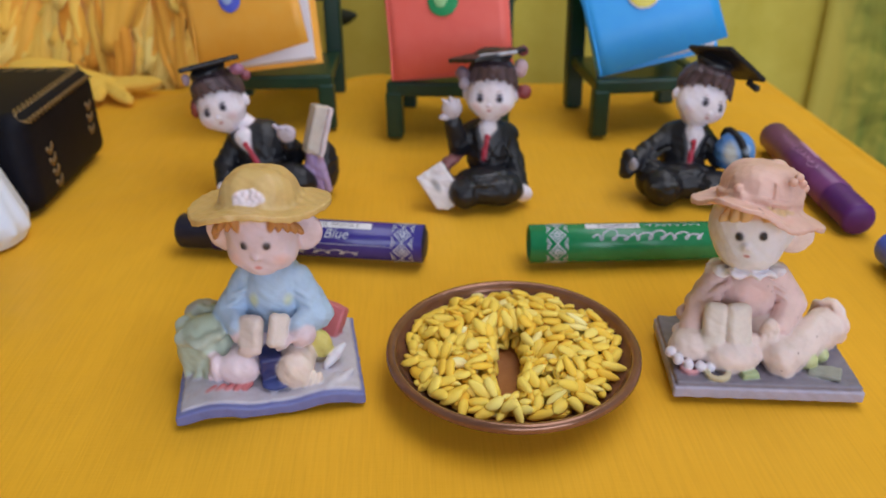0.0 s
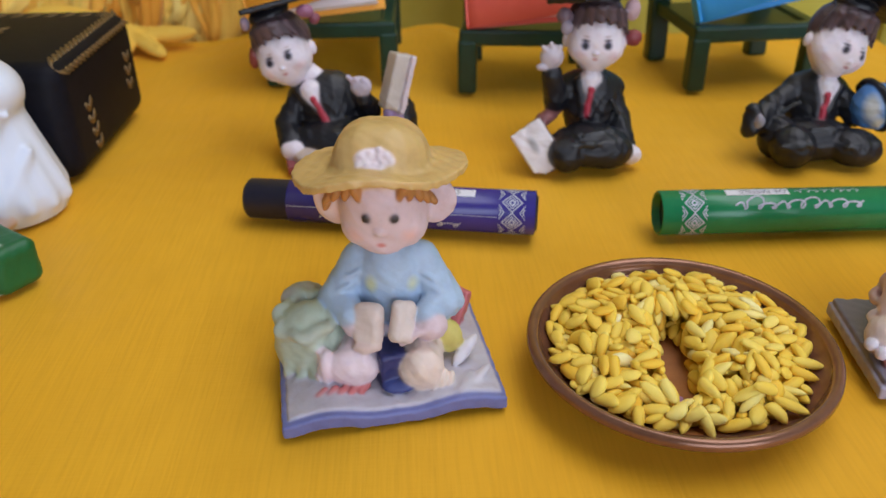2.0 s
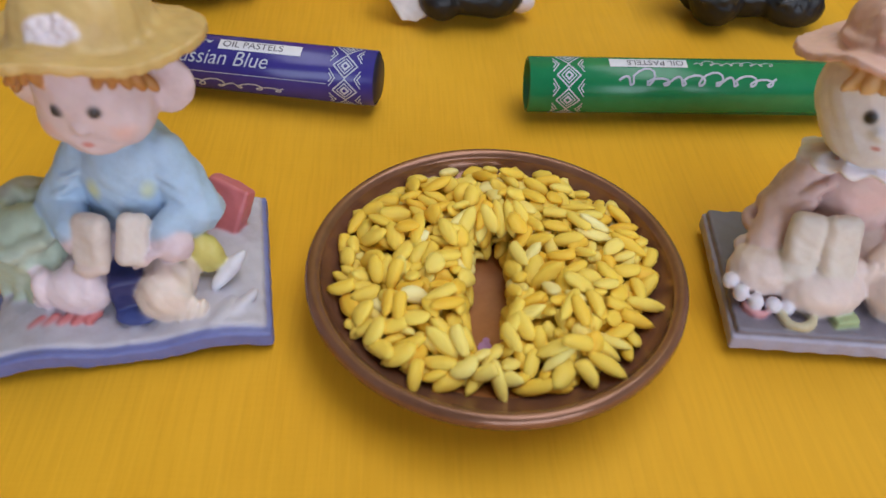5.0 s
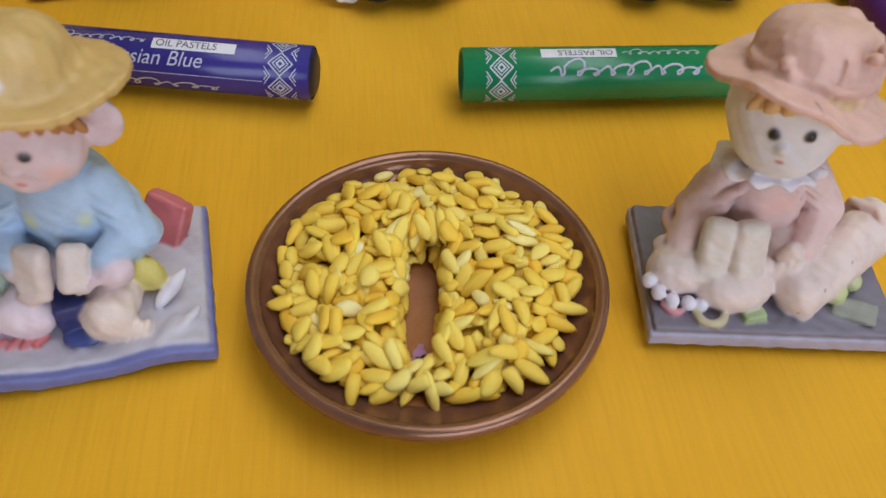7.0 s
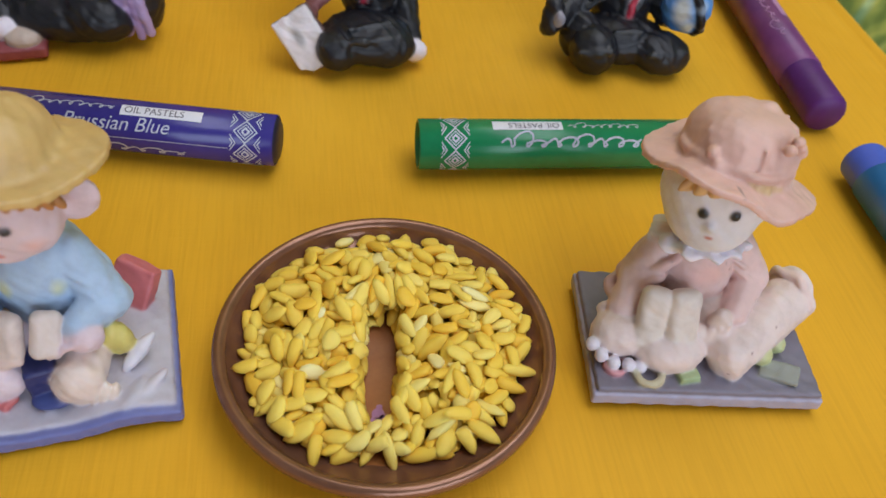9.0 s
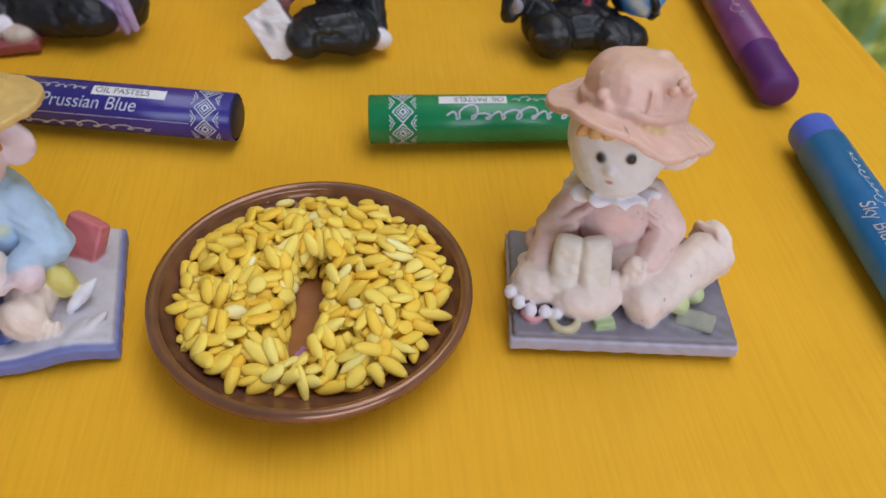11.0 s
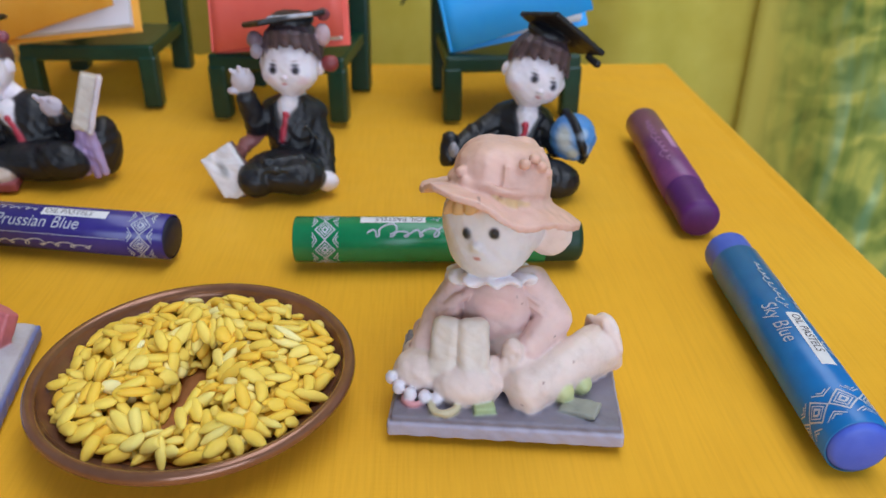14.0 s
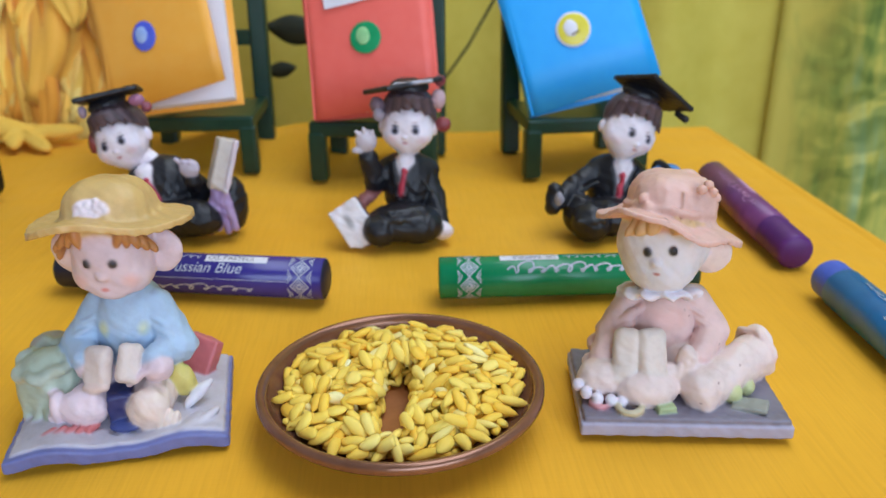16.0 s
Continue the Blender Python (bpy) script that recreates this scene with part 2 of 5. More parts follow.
STK_LIME = mottled("sticker_lime", (0.25, 0.55, 0.22), (0.40, 0.68, 0.32), 0.3, 300, 0.00003, 0.1)
STK_YEL = mottled("sticker_yellow", (0.72, 0.62, 0.03), (0.80, 0.70, 0.06), 0.3, 300, 0.00003, 0.1)
STK_DARK = mottled("sticker_dark", (0.10, 0.05, 0.01), (0.16, 0.08, 0.02), 0.3, 300, 0.00003, 0.1)
FELT = mottled("pale_yellow_felt", (0.94, 0.57, 0.085), (0.96, 0.64, 0.13), 0.9, 300, 0.0004, 0.4, spec=0.1)
MARK = mottled("violet_mark", (0.42, 0.20, 0.40), (0.52, 0.27, 0.48), 0.6, 600, 0.00005, 0.2)

# ---- mesh helpers ----


def empty(name, m, label, category, group="", kind=""):
    ob = new(name)
    ob.matrix_world = m
    ob.empty_display_size = 0.01
    return tagged(ob, label, category, group, kind)


def as_object(name, bm, mat, smooth=True):
    me = bpy.data.meshes.new(name)
    bm.normal_update()
    bm.to_mesh(me)
    bm.free()
    if smooth:
        me.polygons.foreach_set("use_smooth", [True] * len(me.polygons))
    me.materials.append(mat)
    return new(name, me)


def part(name, bm, mat, parent, label="", smooth=False, m=None):
    ob = as_object(name, bm, mat, smooth)
    ob.parent = parent
    if m is not None:
        ob.matrix_local = m
    return tagged(ob, label) if label else ob


def box(bm, centre, size, turn=(0, 0, 0), bevel=0.0, segments=2):
    got = bmesh.ops.create_cube(bm, size=1.0)
    vs = got["verts"]
    if bevel:
        bmesh.ops.scale(bm, vec=size, verts=vs)
        es = list({e for v in vs for e in v.link_edges})
        out = bmesh.ops.bevel(bm, geom=es, offset=bevel, segments=segments, affect="EDGES", profile=0.5)
        vs = list({v for f in out["faces"] for v in f.verts} | {v for v in vs if v.is_valid})
        bmesh.ops.transform(bm, matrix=pose(*centre, *turn), verts=vs)
    else:
        bmesh.ops.transform(bm, matrix=pose(*centre, *turn) @ Matrix.Diagonal((*size, 1)), verts=vs)
    return bm


def revolve(profile, steps=64, axis="Z"):
    """A closed solid of revolution from (radius, height) pairs."""
    bm = bmesh.new()
    rings = []
    for r, h in profile:
        if r < 1e-7:
            rings.append([bm.verts.new((0, 0, h))])
        else:
            rings.append([bm.verts.new((r * math.cos(2 * math.pi * i / steps), r * math.sin(2 * math.pi * i / steps), h)) for i in range(steps)])
    for a, b in zip(rings, rings[1:]):
        for i in range(steps):
            j = (i + 1) % steps
            if len(a) == 1 and len(b) == 1:
                continue
            if len(a) == 1:
                bm.faces.new((a[0], b[j], b[i]))
            elif len(b) == 1:
                bm.faces.new((a[i], a[j], b[0]))
            else:
                bm.faces.new((a[i], a[j], b[j], b[i]))
    bmesh.ops.recalc_face_normals(bm, faces=bm.faces[:])
    if axis == "X":
        bmesh.ops.rotate(bm, cent=(0, 0, 0), matrix=Matrix.Rotation(math.pi / 2, 3, "Y"), verts=bm.verts[:])
    return bm


def sheet(fn, nu, nv, thick=0.0):
    """A grid surface fn(u, v) with u, v in 0..1, thickened along its normals."""
    bm = bmesh.new()
    g = [[bm.verts.new(fn(i / nu, j / nv)) for j in range(nv + 1)] for i in range(nu + 1)]
    for i in range(nu):
        for j in range(nv):
            bm.faces.new((g[i][j], g[i + 1][j], g[i + 1][j + 1], g[i][j + 1]))
    if thick:
        bm.normal_update()
        bmesh.ops.solidify(bm, geom=bm.faces[:], thickness=thick)
    return bm


# ---- sculpted resin: smooth unions of simple volumes, in millimetres ----


def turn_of(rot):
    if isinstance(rot, np.ndarray):
        return rot
    return np.array(Euler([radians(a) for a in rot]).to_matrix())


class Sculpt:
    def __init__(self, step=0.42):
        self.step, self.parts, self.coats = step, [], []

    def add(self, fn, lo, hi, colour, k):
        self.parts.append((fn, np.array(lo, float), np.array(hi, float), colour, k))

    def ball(self, c, r, colour, rot=(0, 0, 0), k=0.8):
        c, r, m = np.array(c, float), np.array(r, float), turn_of(rot)

        def fn(p):
            q = (p - c) @ m
            a = np.sqrt(((q / r) ** 2).sum(-1)) + 1e-9
            return a * (a - 1) / (np.sqrt(((q / r ** 2) ** 2).sum(-1)) + 1e-9)
        R = r.max()
        self.add(fn, c - R, c + R, colour, k)

    def limb(self, a, b, ra, rb, colour, k=0.8):
        a, b = np.array(a, float), np.array(b, float)
        d = b - a
        n = (d * d).sum()

        def fn(p):
            h = np.clip(((p - a) @ d) / n, 0, 1)
            return np.sqrt(((p - a - h[..., None] * d) ** 2).sum(-1)) - (ra + (rb - ra) * h)
        R = max(ra, rb)
        self.add(fn, np.minimum(a, b) - R, np.maximum(a, b) + R, colour, k)

    def block(self, c, half, colour, rot=(0, 0, 0), r=0.4, k=0.3, wave=None):
        c, half, m = np.array(c, float), np.array(half, float), turn_of(rot)

        def fn(p):
            q = (p - c) @ m
            if wave:
                q = q.copy()
                q[..., 2] -= wave(q[..., 0], q[..., 1])
            w = np.abs(q) - half + r
            return np.sqrt((np.maximum(w, 0) ** 2).sum(-1)) + np.minimum(w.max(-1), 0) - r
        R = np.sqrt((half ** 2).sum())
        self.add(fn, c - R, c + R, colour, k)

    def brim(self, c, ax, ay, colour, rot, thick, wave, k=0.8):
        c, m = np.array(c, float), turn_of(rot)

        def fn(p):
            q = (p - c) @ m
            x, y = q[..., 0], q[..., 1]
            rho, ang = np.sqrt((x / ax) ** 2 + (y / ay) ** 2), np.arctan2(y, x)
            edge = 1 + 0.05 * np.sin(3 * ang + 1.0) + 0.03 * np.sin(5 * ang)
            w1 = (rho - edge) * min(ax, ay)
            w2 = np.abs(q[..., 2] - wave(rho, ang)) - thick
            return np.maximum(w1, w2) * 0.8
        R = max(ax, ay) * 1.1
        self.add(fn, c - R, c + R, colour, k)

    def ring(self, c, R, r, colour, rot=(0, 0, 0), squash=1.0, ruffle=0.0, n=9, k=0.4):
        c, m = np.array(c, float), turn_of(rot)

        def fn(p):
            q = (p - c) @ m
            ang = np.arctan2(q[..., 1], q[..., 0])
            rho = np.sqrt(q[..., 0] ** 2 + q[..., 1] ** 2)
            rr = R + ruffle * np.sin(n * ang)
            zz = (q[..., 2] - ruffle * 0.7 * np.cos(n * ang)) / squash
            return (np.sqrt((rho - rr) ** 2 + zz ** 2) - r) * min(1.0, squash)
        B = R + r + 2 * ruffle + 1
        self.add(fn, c - B, c + B, colour, k)

    def coat(self, c, r, colour, rot=(0, 0, 0), soft=0.25):
        """Colour alone, over what lies inside an ellipsoid."""
        self.coats.append((np.array(c, float), np.array(r, float), turn_of(rot), colour, soft))

    def done(self, name, m, label, category, rough=0.25, mat=None, folds=0.0, below=0.0):
        s = self.step
        lo = np.min([p[1] for p in self.parts], 0) - 3 * s
        hi = np.max([p[2] for p in self.parts], 0) + 3 * s
        n = np.ceil((hi - lo) / s).astype(int) + 1
        ax = [lo[i] + s * np.arange(n[i]) for i in range(3)]
        f = np.full(n, 4.0)
        for fn, a, b, _, k in self.parts:
            i0 = np.maximum(np.floor((a - lo - k - 1.2) / s).astype(int), 0)
            i1 = np.minimum(np.ceil((b - lo + k + 1.2) / s).astype(int) + 1, n)
            if (i1 <= i0).any():
                continue
            sl = tuple(slice(x, y) for x, y in zip(i0, i1))
            p = np.stack(np.meshgrid(*[ax[i][sl[i]] for i in range(3)], indexing="ij"), -1)
            d, old = fn(p), f[sl]
            h = np.maximum(k - np.abs(d - old), 0) / max(k, 1e-6)
            f[sl] = np.minimum(d, old) - h * h * k * 0.25
        z = ax[2][None, None, :]
        f = np.maximum(f, np.broadcast_to(-z, f.shape))
        if rough:
            X, Y, Z = np.meshgrid(*ax, indexing="ij", sparse=True)
            f = f + rough * 0.35 * (np.sin(X * 1.3 + Y * 0.7) * np.sin(Y * 1.1 - Z * 0.9 + 1) + 0.5 * np.sin(Z * 2.3 + X * 1.9) * np.sin(Y * 2.1))
        if folds:
            # creases in the modelled clothes, under the given height
            X, Y, Z = np.meshgrid(*ax, indexing="ij", sparse=True)
            warp = 1.7 * np.sin(0.45 * X + 0.3 * Y) + 1.3 * np.sin(0.5 * Z - 0.35 * X + 2)
            crease = np.sin(1.5 * Z + 0.7 * X + warp) ** 3 + 0.6 * np.sin(1.2 * X - 0.9 * Z + 1.1 * Y + warp)
            f = f + folds * np.clip((below - Z) / 3, 0, 1) * np.clip((Z - 5.5) / 2, 0, 1) * crease
        f[0], f[-1], f[:, 0], f[:, -1], f[:, :, 0], f[:, :, -1] = 1, 1, 1, 1, 1, 1
        verts, quads = surface_net(f)
        verts = lo + verts * s
        cols = self.colours(verts)
        me = bpy.data.meshes.new(name)
        me.vertices.add(len(verts))
        me.vertices.foreach_set("co", (verts * 0.001).astype(np.float32).ravel())
        me.loops.add(quads.size)
        me.loops.foreach_set("vertex_index", quads.astype(np.int32).ravel())
        me.polygons.add(len(quads))
        me.polygons.foreach_set("loop_start", np.arange(0, quads.size, 4, dtype=np.int32))
        me.polygons.foreach_set("use_smooth", [True] * len(quads))
        me.update(calc_edges=True)
        me.validate()
        at = me.color_attributes.new("paint", "FLOAT_COLOR", "POINT")
        at.data.foreach_set("color", np.c_[cols, np.ones(len(cols))].astype(np.float32).ravel())
        me.materials.append(mat or RESIN)
        ob = new(name, me)
        ob.matrix_world = m
        return tagged(ob, label, category)

    def colours(self, v):
        acc, tot = np.zeros((len(v), 3)), np.zeros(len(v))
        ds = np.stack([fn(v) for fn, *_ in self.parts])
        low = ds.min(0)
        for d, p in zip(ds, self.parts):
            w = np.exp(-np.clip((d - low) / 0.16, 0, 40))
            acc += w[:, None] * np.array(p[3])
            tot += w
        cols = acc / tot[:, None]
        for c, r, m, colour, soft in self.coats:
            q = ((v - c) @ m) / r
            a = np.clip((1 - np.sqrt((q * q).sum(-1))) / soft, 0, 1)[:, None]
            cols = cols * (1 - a) + a * np.array(colour)
        return cols


def surface_net(f):
    """Vertices (in cells) and quads of the surface where f changes sign."""
    neg = f < 0
    n = np.array(f.shape) - 1
    acc, cnt = np.zeros((*n, 3)), np.zeros(n)
    for axis in range(3):
        o = [i for i in range(3) if i != axis]
        a = [slice(None)] * 3
        b = [slice(None)] * 3
        a[axis], b[axis] = slice(0, -1), slice(1, None)
        fa, fb = f[tuple(a)], f[tuple(b)]
        cross = (fa < 0) != (fb < 0)
        t = np.where(cross, fa / np.where(cross, fa - fb, 1), 0)
        for du in (0, 1):
            for dv in (0, 1):
                sl = [slice(None)] * 3
                sl[o[0]], sl[o[1]] = slice(du, n[o[0]] + du), slice(dv, n[o[1]] + dv)
                c = cross[tuple(sl)]
                off = np.zeros((*c.shape, 3))
                off[..., axis], off[..., o[0]], off[..., o[1]] = t[tuple(sl)], du, dv
                acc += off * c[..., None]
                cnt += c
    used = cnt > 0
    ids = np.full(n, -1)
    ids[used] = np.arange(used.sum())
    cell = np.stack(np.nonzero(used), -1)
    verts = cell + acc[used] / cnt[used][:, None]
    quads = []
    for axis in range(3):
        u, v = (axis + 1) % 3, (axis + 2) % 3
        a = [slice(1, -1)] * 3
        b = [slice(1, -1)] * 3
        a[axis], b[axis] = slice(0, -1), slice(1, None)
        na, nb = neg[tuple(a)], neg[tuple(b)]
        for flip, hit in ((False, na & ~nb), (True, ~na & nb)):
            p = np.stack(np.nonzero(hit), -1)
            p[:, u] += 1
            p[:, v] += 1
            e = np.eye(3, dtype=int)
            q = np.stack([ids[tuple((p - e[u] - e[v]).T)], ids[tuple((p - e[v]).T)], ids[tuple(p.T)], ids[tuple((p - e[u]).T)]], -1)
            quads.append(q[:, ::-1] if flip else q)
    quads = np.concatenate(quads)
    return verts, quads[(quads >= 0).all(1)]

# ---- setting ----
TABLE_TURN = -4.4


# Unseen room shell, added to close the place and reflect light inwards.
def build_room():
    def slab(name, centre, size, mat, label, category):
        bm = bmesh.new()
        box(bm, centre, size)
        tagged(as_object(name, bm, mat, False), label, category, kind="structure")
    slab("floor", (0, -0.8, -0.775), (3.4, 3.4, 0.05), FLOORP, "plain greyish floor far below the table", "floor")
    slab("ceiling", (0, -0.8, 1.975), (3.4, 3.4, 0.05), WALLP, "plain pale ceiling", "ceiling")
    slab("wall_north", (0, 0.775, 0.6), (3.2, 0.05, 2.7), WALLP, "plain pale wall behind the curtains", "wall")
    slab("wall_south", (0, -2.475, 0.6), (3.2, 0.05, 2.7), WALLP, "plain pale wall", "wall")
    slab("wall_west", (-1.65, -0.85, 0.6), (0.05, 3.2, 2.7), WALLP, "plain pale wall", "wall")
    slab("wall_east", (1.65, -0.85, 0.6), (0.05, 3.2, 2.7), WALLP, "plain pale wall", "wall")


def build_curtains():
    def plain(u, v):
        x = -0.85 + 1.09 * u
        fold = 0.012 * math.sin(x * 38) + 0.007 * math.sin(x * 71 + 1.3) + 0.004 * math.sin(x * 17 + v * 3)
        return (x, 0.40 + fold, -0.7 + 1.7 * v)
    ob = as_object("yellow_curtain", sheet(plain, 220, 24, 0.002), CURTAIN)
    tagged(ob, "olive-yellow hanging cloth in soft folds behind the table", "curtain", kind="structure")

    def leafy(u, v):
        x = 0.214 + 0.75 * u
        fold = 0.010 * math.sin(x * 30 + 2) + 0.006 * math.sin(x * 63)
        return (x, 0.383 + fold - 0.18 * u, -0.7 + 1.7 * v)
    ob = as_object("leaf_print_curtain", sheet(leafy, 120, 24, 0.002), PRINT)
    tagged(ob, "green and yellow leaf-printed cloth hanging beyond the table edge", "curtain", kind="structure")


def build_table():
    m = pose(0.1330, 0.065, 0, 0, 0, -TABLE_TURN)
    table = empty("table", m, "low table wholly covered by a yellow cloth", "table")
    bm = bmesh.new()
    box(bm, (-0.50, -0.46, -0.016), (0.985, 1.27, 0.022), bevel=0.004)
    part("tabletop", bm, WOOD, table, "thin wooden board")
    for x in (-0.95, -0.06):
        for y in (-1.04, 0.12):
            bm = bmesh.new()
            box(bm, (x, y, -0.388), (0.045, 0.045, 0.722), bevel=0.004)
            part("leg", bm, WOOD, table)

    # the cloth: flat on top, rounded over the edge, hanging in shallow waves
    def cloth(u, v):
        sx, sy = -0.24 + 1.24 * u, -0.24 + 1.75 * v

        def over(s, length):
            r = 0.006
            if s < 0:
                a = min(-s / r, math.pi / 2)
                return r - r * math.sin(a) - r, -(r - r * math.cos(a)) - max(-s - r * math.pi / 2, 0)
            if s > length:
                x, z = over(length - s, length)
                return length - x, z
            return s, 0.0
        x, zx = over(sx, 1.0)
        y, zy = over(sy, 1.27)
        z = min(zx, zy)
        hang = max(-z - 0.01, 0)
        wave = hang * 0.10 * (math.sin(sy * 38) * (zx < zy) + math.sin(sx * 36) * (zy <= zx))
        if zx < zy:
            x += -wave if x < 0.5 else wave
        else:
            y += -wave if y < 0.5 else wave
        if z == 0:
            # shallow wrinkles in the cloth
            z = -0.0012 + 0.0010 * noise.noise((sx * 9, sy * 6, 0)) + 0.0006 * noise.noise((sx * 26, sy * 14, 3))
            z = min(z, -0.0003)
        # bunched up along the back edge beside the flower
        w = m @ Vector((0.003 - x, 0.178 - y, 0))
        ridge = min(max((w.y - 0.172) / 0.040, 0), 1)
        ridge = ridge * ridge * (3 - 2 * ridge)
        z += 0.0105 * ridge * math.exp(-((w.x + 0.110) / 0.060) ** 2) * (0.75 + 0.25 * math.sin(w.x * 150))
        return (0.003 - x, 0.178 - y, z)
    us = sorted(set([-0.24 + 0.02 * i for i in range(12)] + [-0.012 + 0.0015 * i for i in range(12)] + [0.006 + 0.0095 * i for i in range(105)]))
    bm = bmesh.new()
    vs = sorted(set([-0.24 + 0.02 * i for i in range(12)] + [-0.012 + 0.0015 * i for i in range(12)] + [0.006 + 0.0095 * i for i in range(134)] + [1.262 + 0.0015 * i for i in range(12)] + [1.29 + 0.02 * i for i in range(11)]))
    us = us + [1.0 + 0.0015 * i for i in range(1, 9)] + [1.02 + 0.02 * i for i in range(8)]
    grid = [[bm.verts.new(cloth((a + 0.24) / 1.24, (b + 0.24) / 1.75)) for b in vs] for a in us]
    for i in range(len(us) - 1):
        for j in range(len(vs) - 1):
            bm.faces.new((grid[i][j], grid[i + 1][j], grid[i + 1][j + 1], grid[i][j + 1]))
    ob = as_object("tablecloth", bm, CLOTH)
    ob.matrix_world = m
    tagged(ob, "bright yellow ribbed cloth spread over the table", "tablecloth")


# ---- oil pastels ----
PASTEL_R = 0.0059


def patch(x0, x1, a0, a1, r, lift=0.00009):
    """A thin rectangle that lies on a cylinder along x; angles in degrees up from the front."""
    bm = bmesh.new()
    n = max(2, int(abs(a1 - a0) / 6))
    g = [[bm.verts.new((x, -(r + lift) * math.cos(radians(a0 + (a1 - a0) * i / n)), (r + lift) * math.sin(radians(a0 + (a1 - a0) * i / n)))) for x in (x0, x1)] for i in range(n + 1)]
    for i in range(n):
        bm.faces.new((g[i][0], g[i][1], g[i + 1][1], g[i + 1][0]))
    return bm


def stroke_ring(bm, pts, width, r, lift=0.0001):
    """A flat line through (x, angle) points on the cylinder."""
    q = [Vector((x, radians(a) * r)) for x, a in pts]
    side = []
    for a, b in zip(q, q[1:]):
        d = b - a
        side.append(Vector((-d.y, d.x)).normalized())
    mitre = [side[0]] + [(a + b) / max(1 + a.dot(b), 0.5) for a, b in zip(side, side[1:])] + [side[-1]]
    fine = []
    for k in range(len(q) - 1):
        n = max(int((q[k + 1] - q[k]).length / 0.0008), 1)
        fine += [(q[k].lerp(q[k + 1], s / n), mitre[k].lerp(mitre[k + 1], s / n)) for s in range(n)]
    fine.append((q[-1], mitre[-1]))
    last = None
    for c, nrm in fine:
        row = [bm.verts.new((p.x, -(r + lift) * math.cos(p.y / r), (r + lift) * math.sin(p.y / r))) for p in (c - nrm * width / 2, c + nrm * width / 2)]
        if last:
            bm.faces.new((last[0], last[1], row[1], row[0]))
        last = row


def lettering(words, size, x0, angle, r, flip=False, shear=0.0):
    """Built-in letters laid on the cylinder, from x0 on, centred on the angle."""
    cu = bpy.data.curves.new("words", "FONT")
    cu.body, cu.size, cu.shear = words, size, shear
    ob = bpy.data.objects.new("words", cu)
    scene.collection.objects.link(ob)
    dg = bpy.context.evaluated_depsgraph_get()
    me = bpy.data.meshes.new_from_object(ob.evaluated_get(dg))
    bm = bmesh.new()
    bm.from_mesh(me)
    bpy.data.objects.remove(ob)
    bpy.data.curves.remove(cu)
    bpy.data.meshes.remove(me)
    bmesh.ops.subdivide_edges(bm, edges=[e for e in bm.edges if e.calc_length() > size * 0.2], cuts=1)
    for v in bm.verts:
        x, y = v.co.x, v.co.y - size * 0.3
        if flip:
            x, y = -x, -y
        a = radians(angle) + y / r
        v.co = Vector((x0 + x, -(r + 0.00016) * math.cos(a), (r + 0.00016) * math.sin(a)))
    return bm


def band(x0, x1, r):
    """Nested diamonds and chevrons round the wrapper."""
    bm = bmesh.new()
    n, mid, half = 7, (x0 + x1) / 2, (x1 - x0) / 2
    for i in range(n):
        c, w = i * 360 / n, 180 / n
        for k, wd in ((0.95, 0.00032), (0.62, 0.00024), (0.30, 0.00042)):
            stroke_ring(bm, [(mid - half * k * 0.8, c), (mid, c + w * k), (mid + half * k * 0.8, c), (mid, c - w * k), (mid - half * k * 0.8, c)], wd, r)
        for s in (-1, 1):
            for k in (0.35, 0.7):
                stroke_ring(bm, [(mid + s * half, c + w * (1 - k)), (mid + s * half * (1 - 0.55 * k), c + w), (mid + s * half, c + w * (1 + k))], 0.00024, r)
    return bm


def script_bars(x0, x1, angle, r, n, tall):
    """A plain looping scribble in place of a trade name."""
    bm = bmesh.new()
    step, high = (x1 - x0) / n, math.degrees(tall / r) * 0.5
    pts = []
    for k in range(n * 10 + 1):
        q, i = k / 10, k // 10
        up = high * (0.50 + 0.40 * (i % 4 == 1) + 0.12 * math.sin(i * 2.1))
        a = up * math.sin(2 * math.pi * q) + (up - high * 0.5)
        x = x0 + step * (q - 0.30 * math.cos(2 * math.pi * q) * (1.2 if i % 3 else 0.2)) + 0.25 * tall * a / high
        pts.append((x, angle + a))
    stroke_ring(bm, pts, tall * 0.13, r, 0.00012)
    return bm


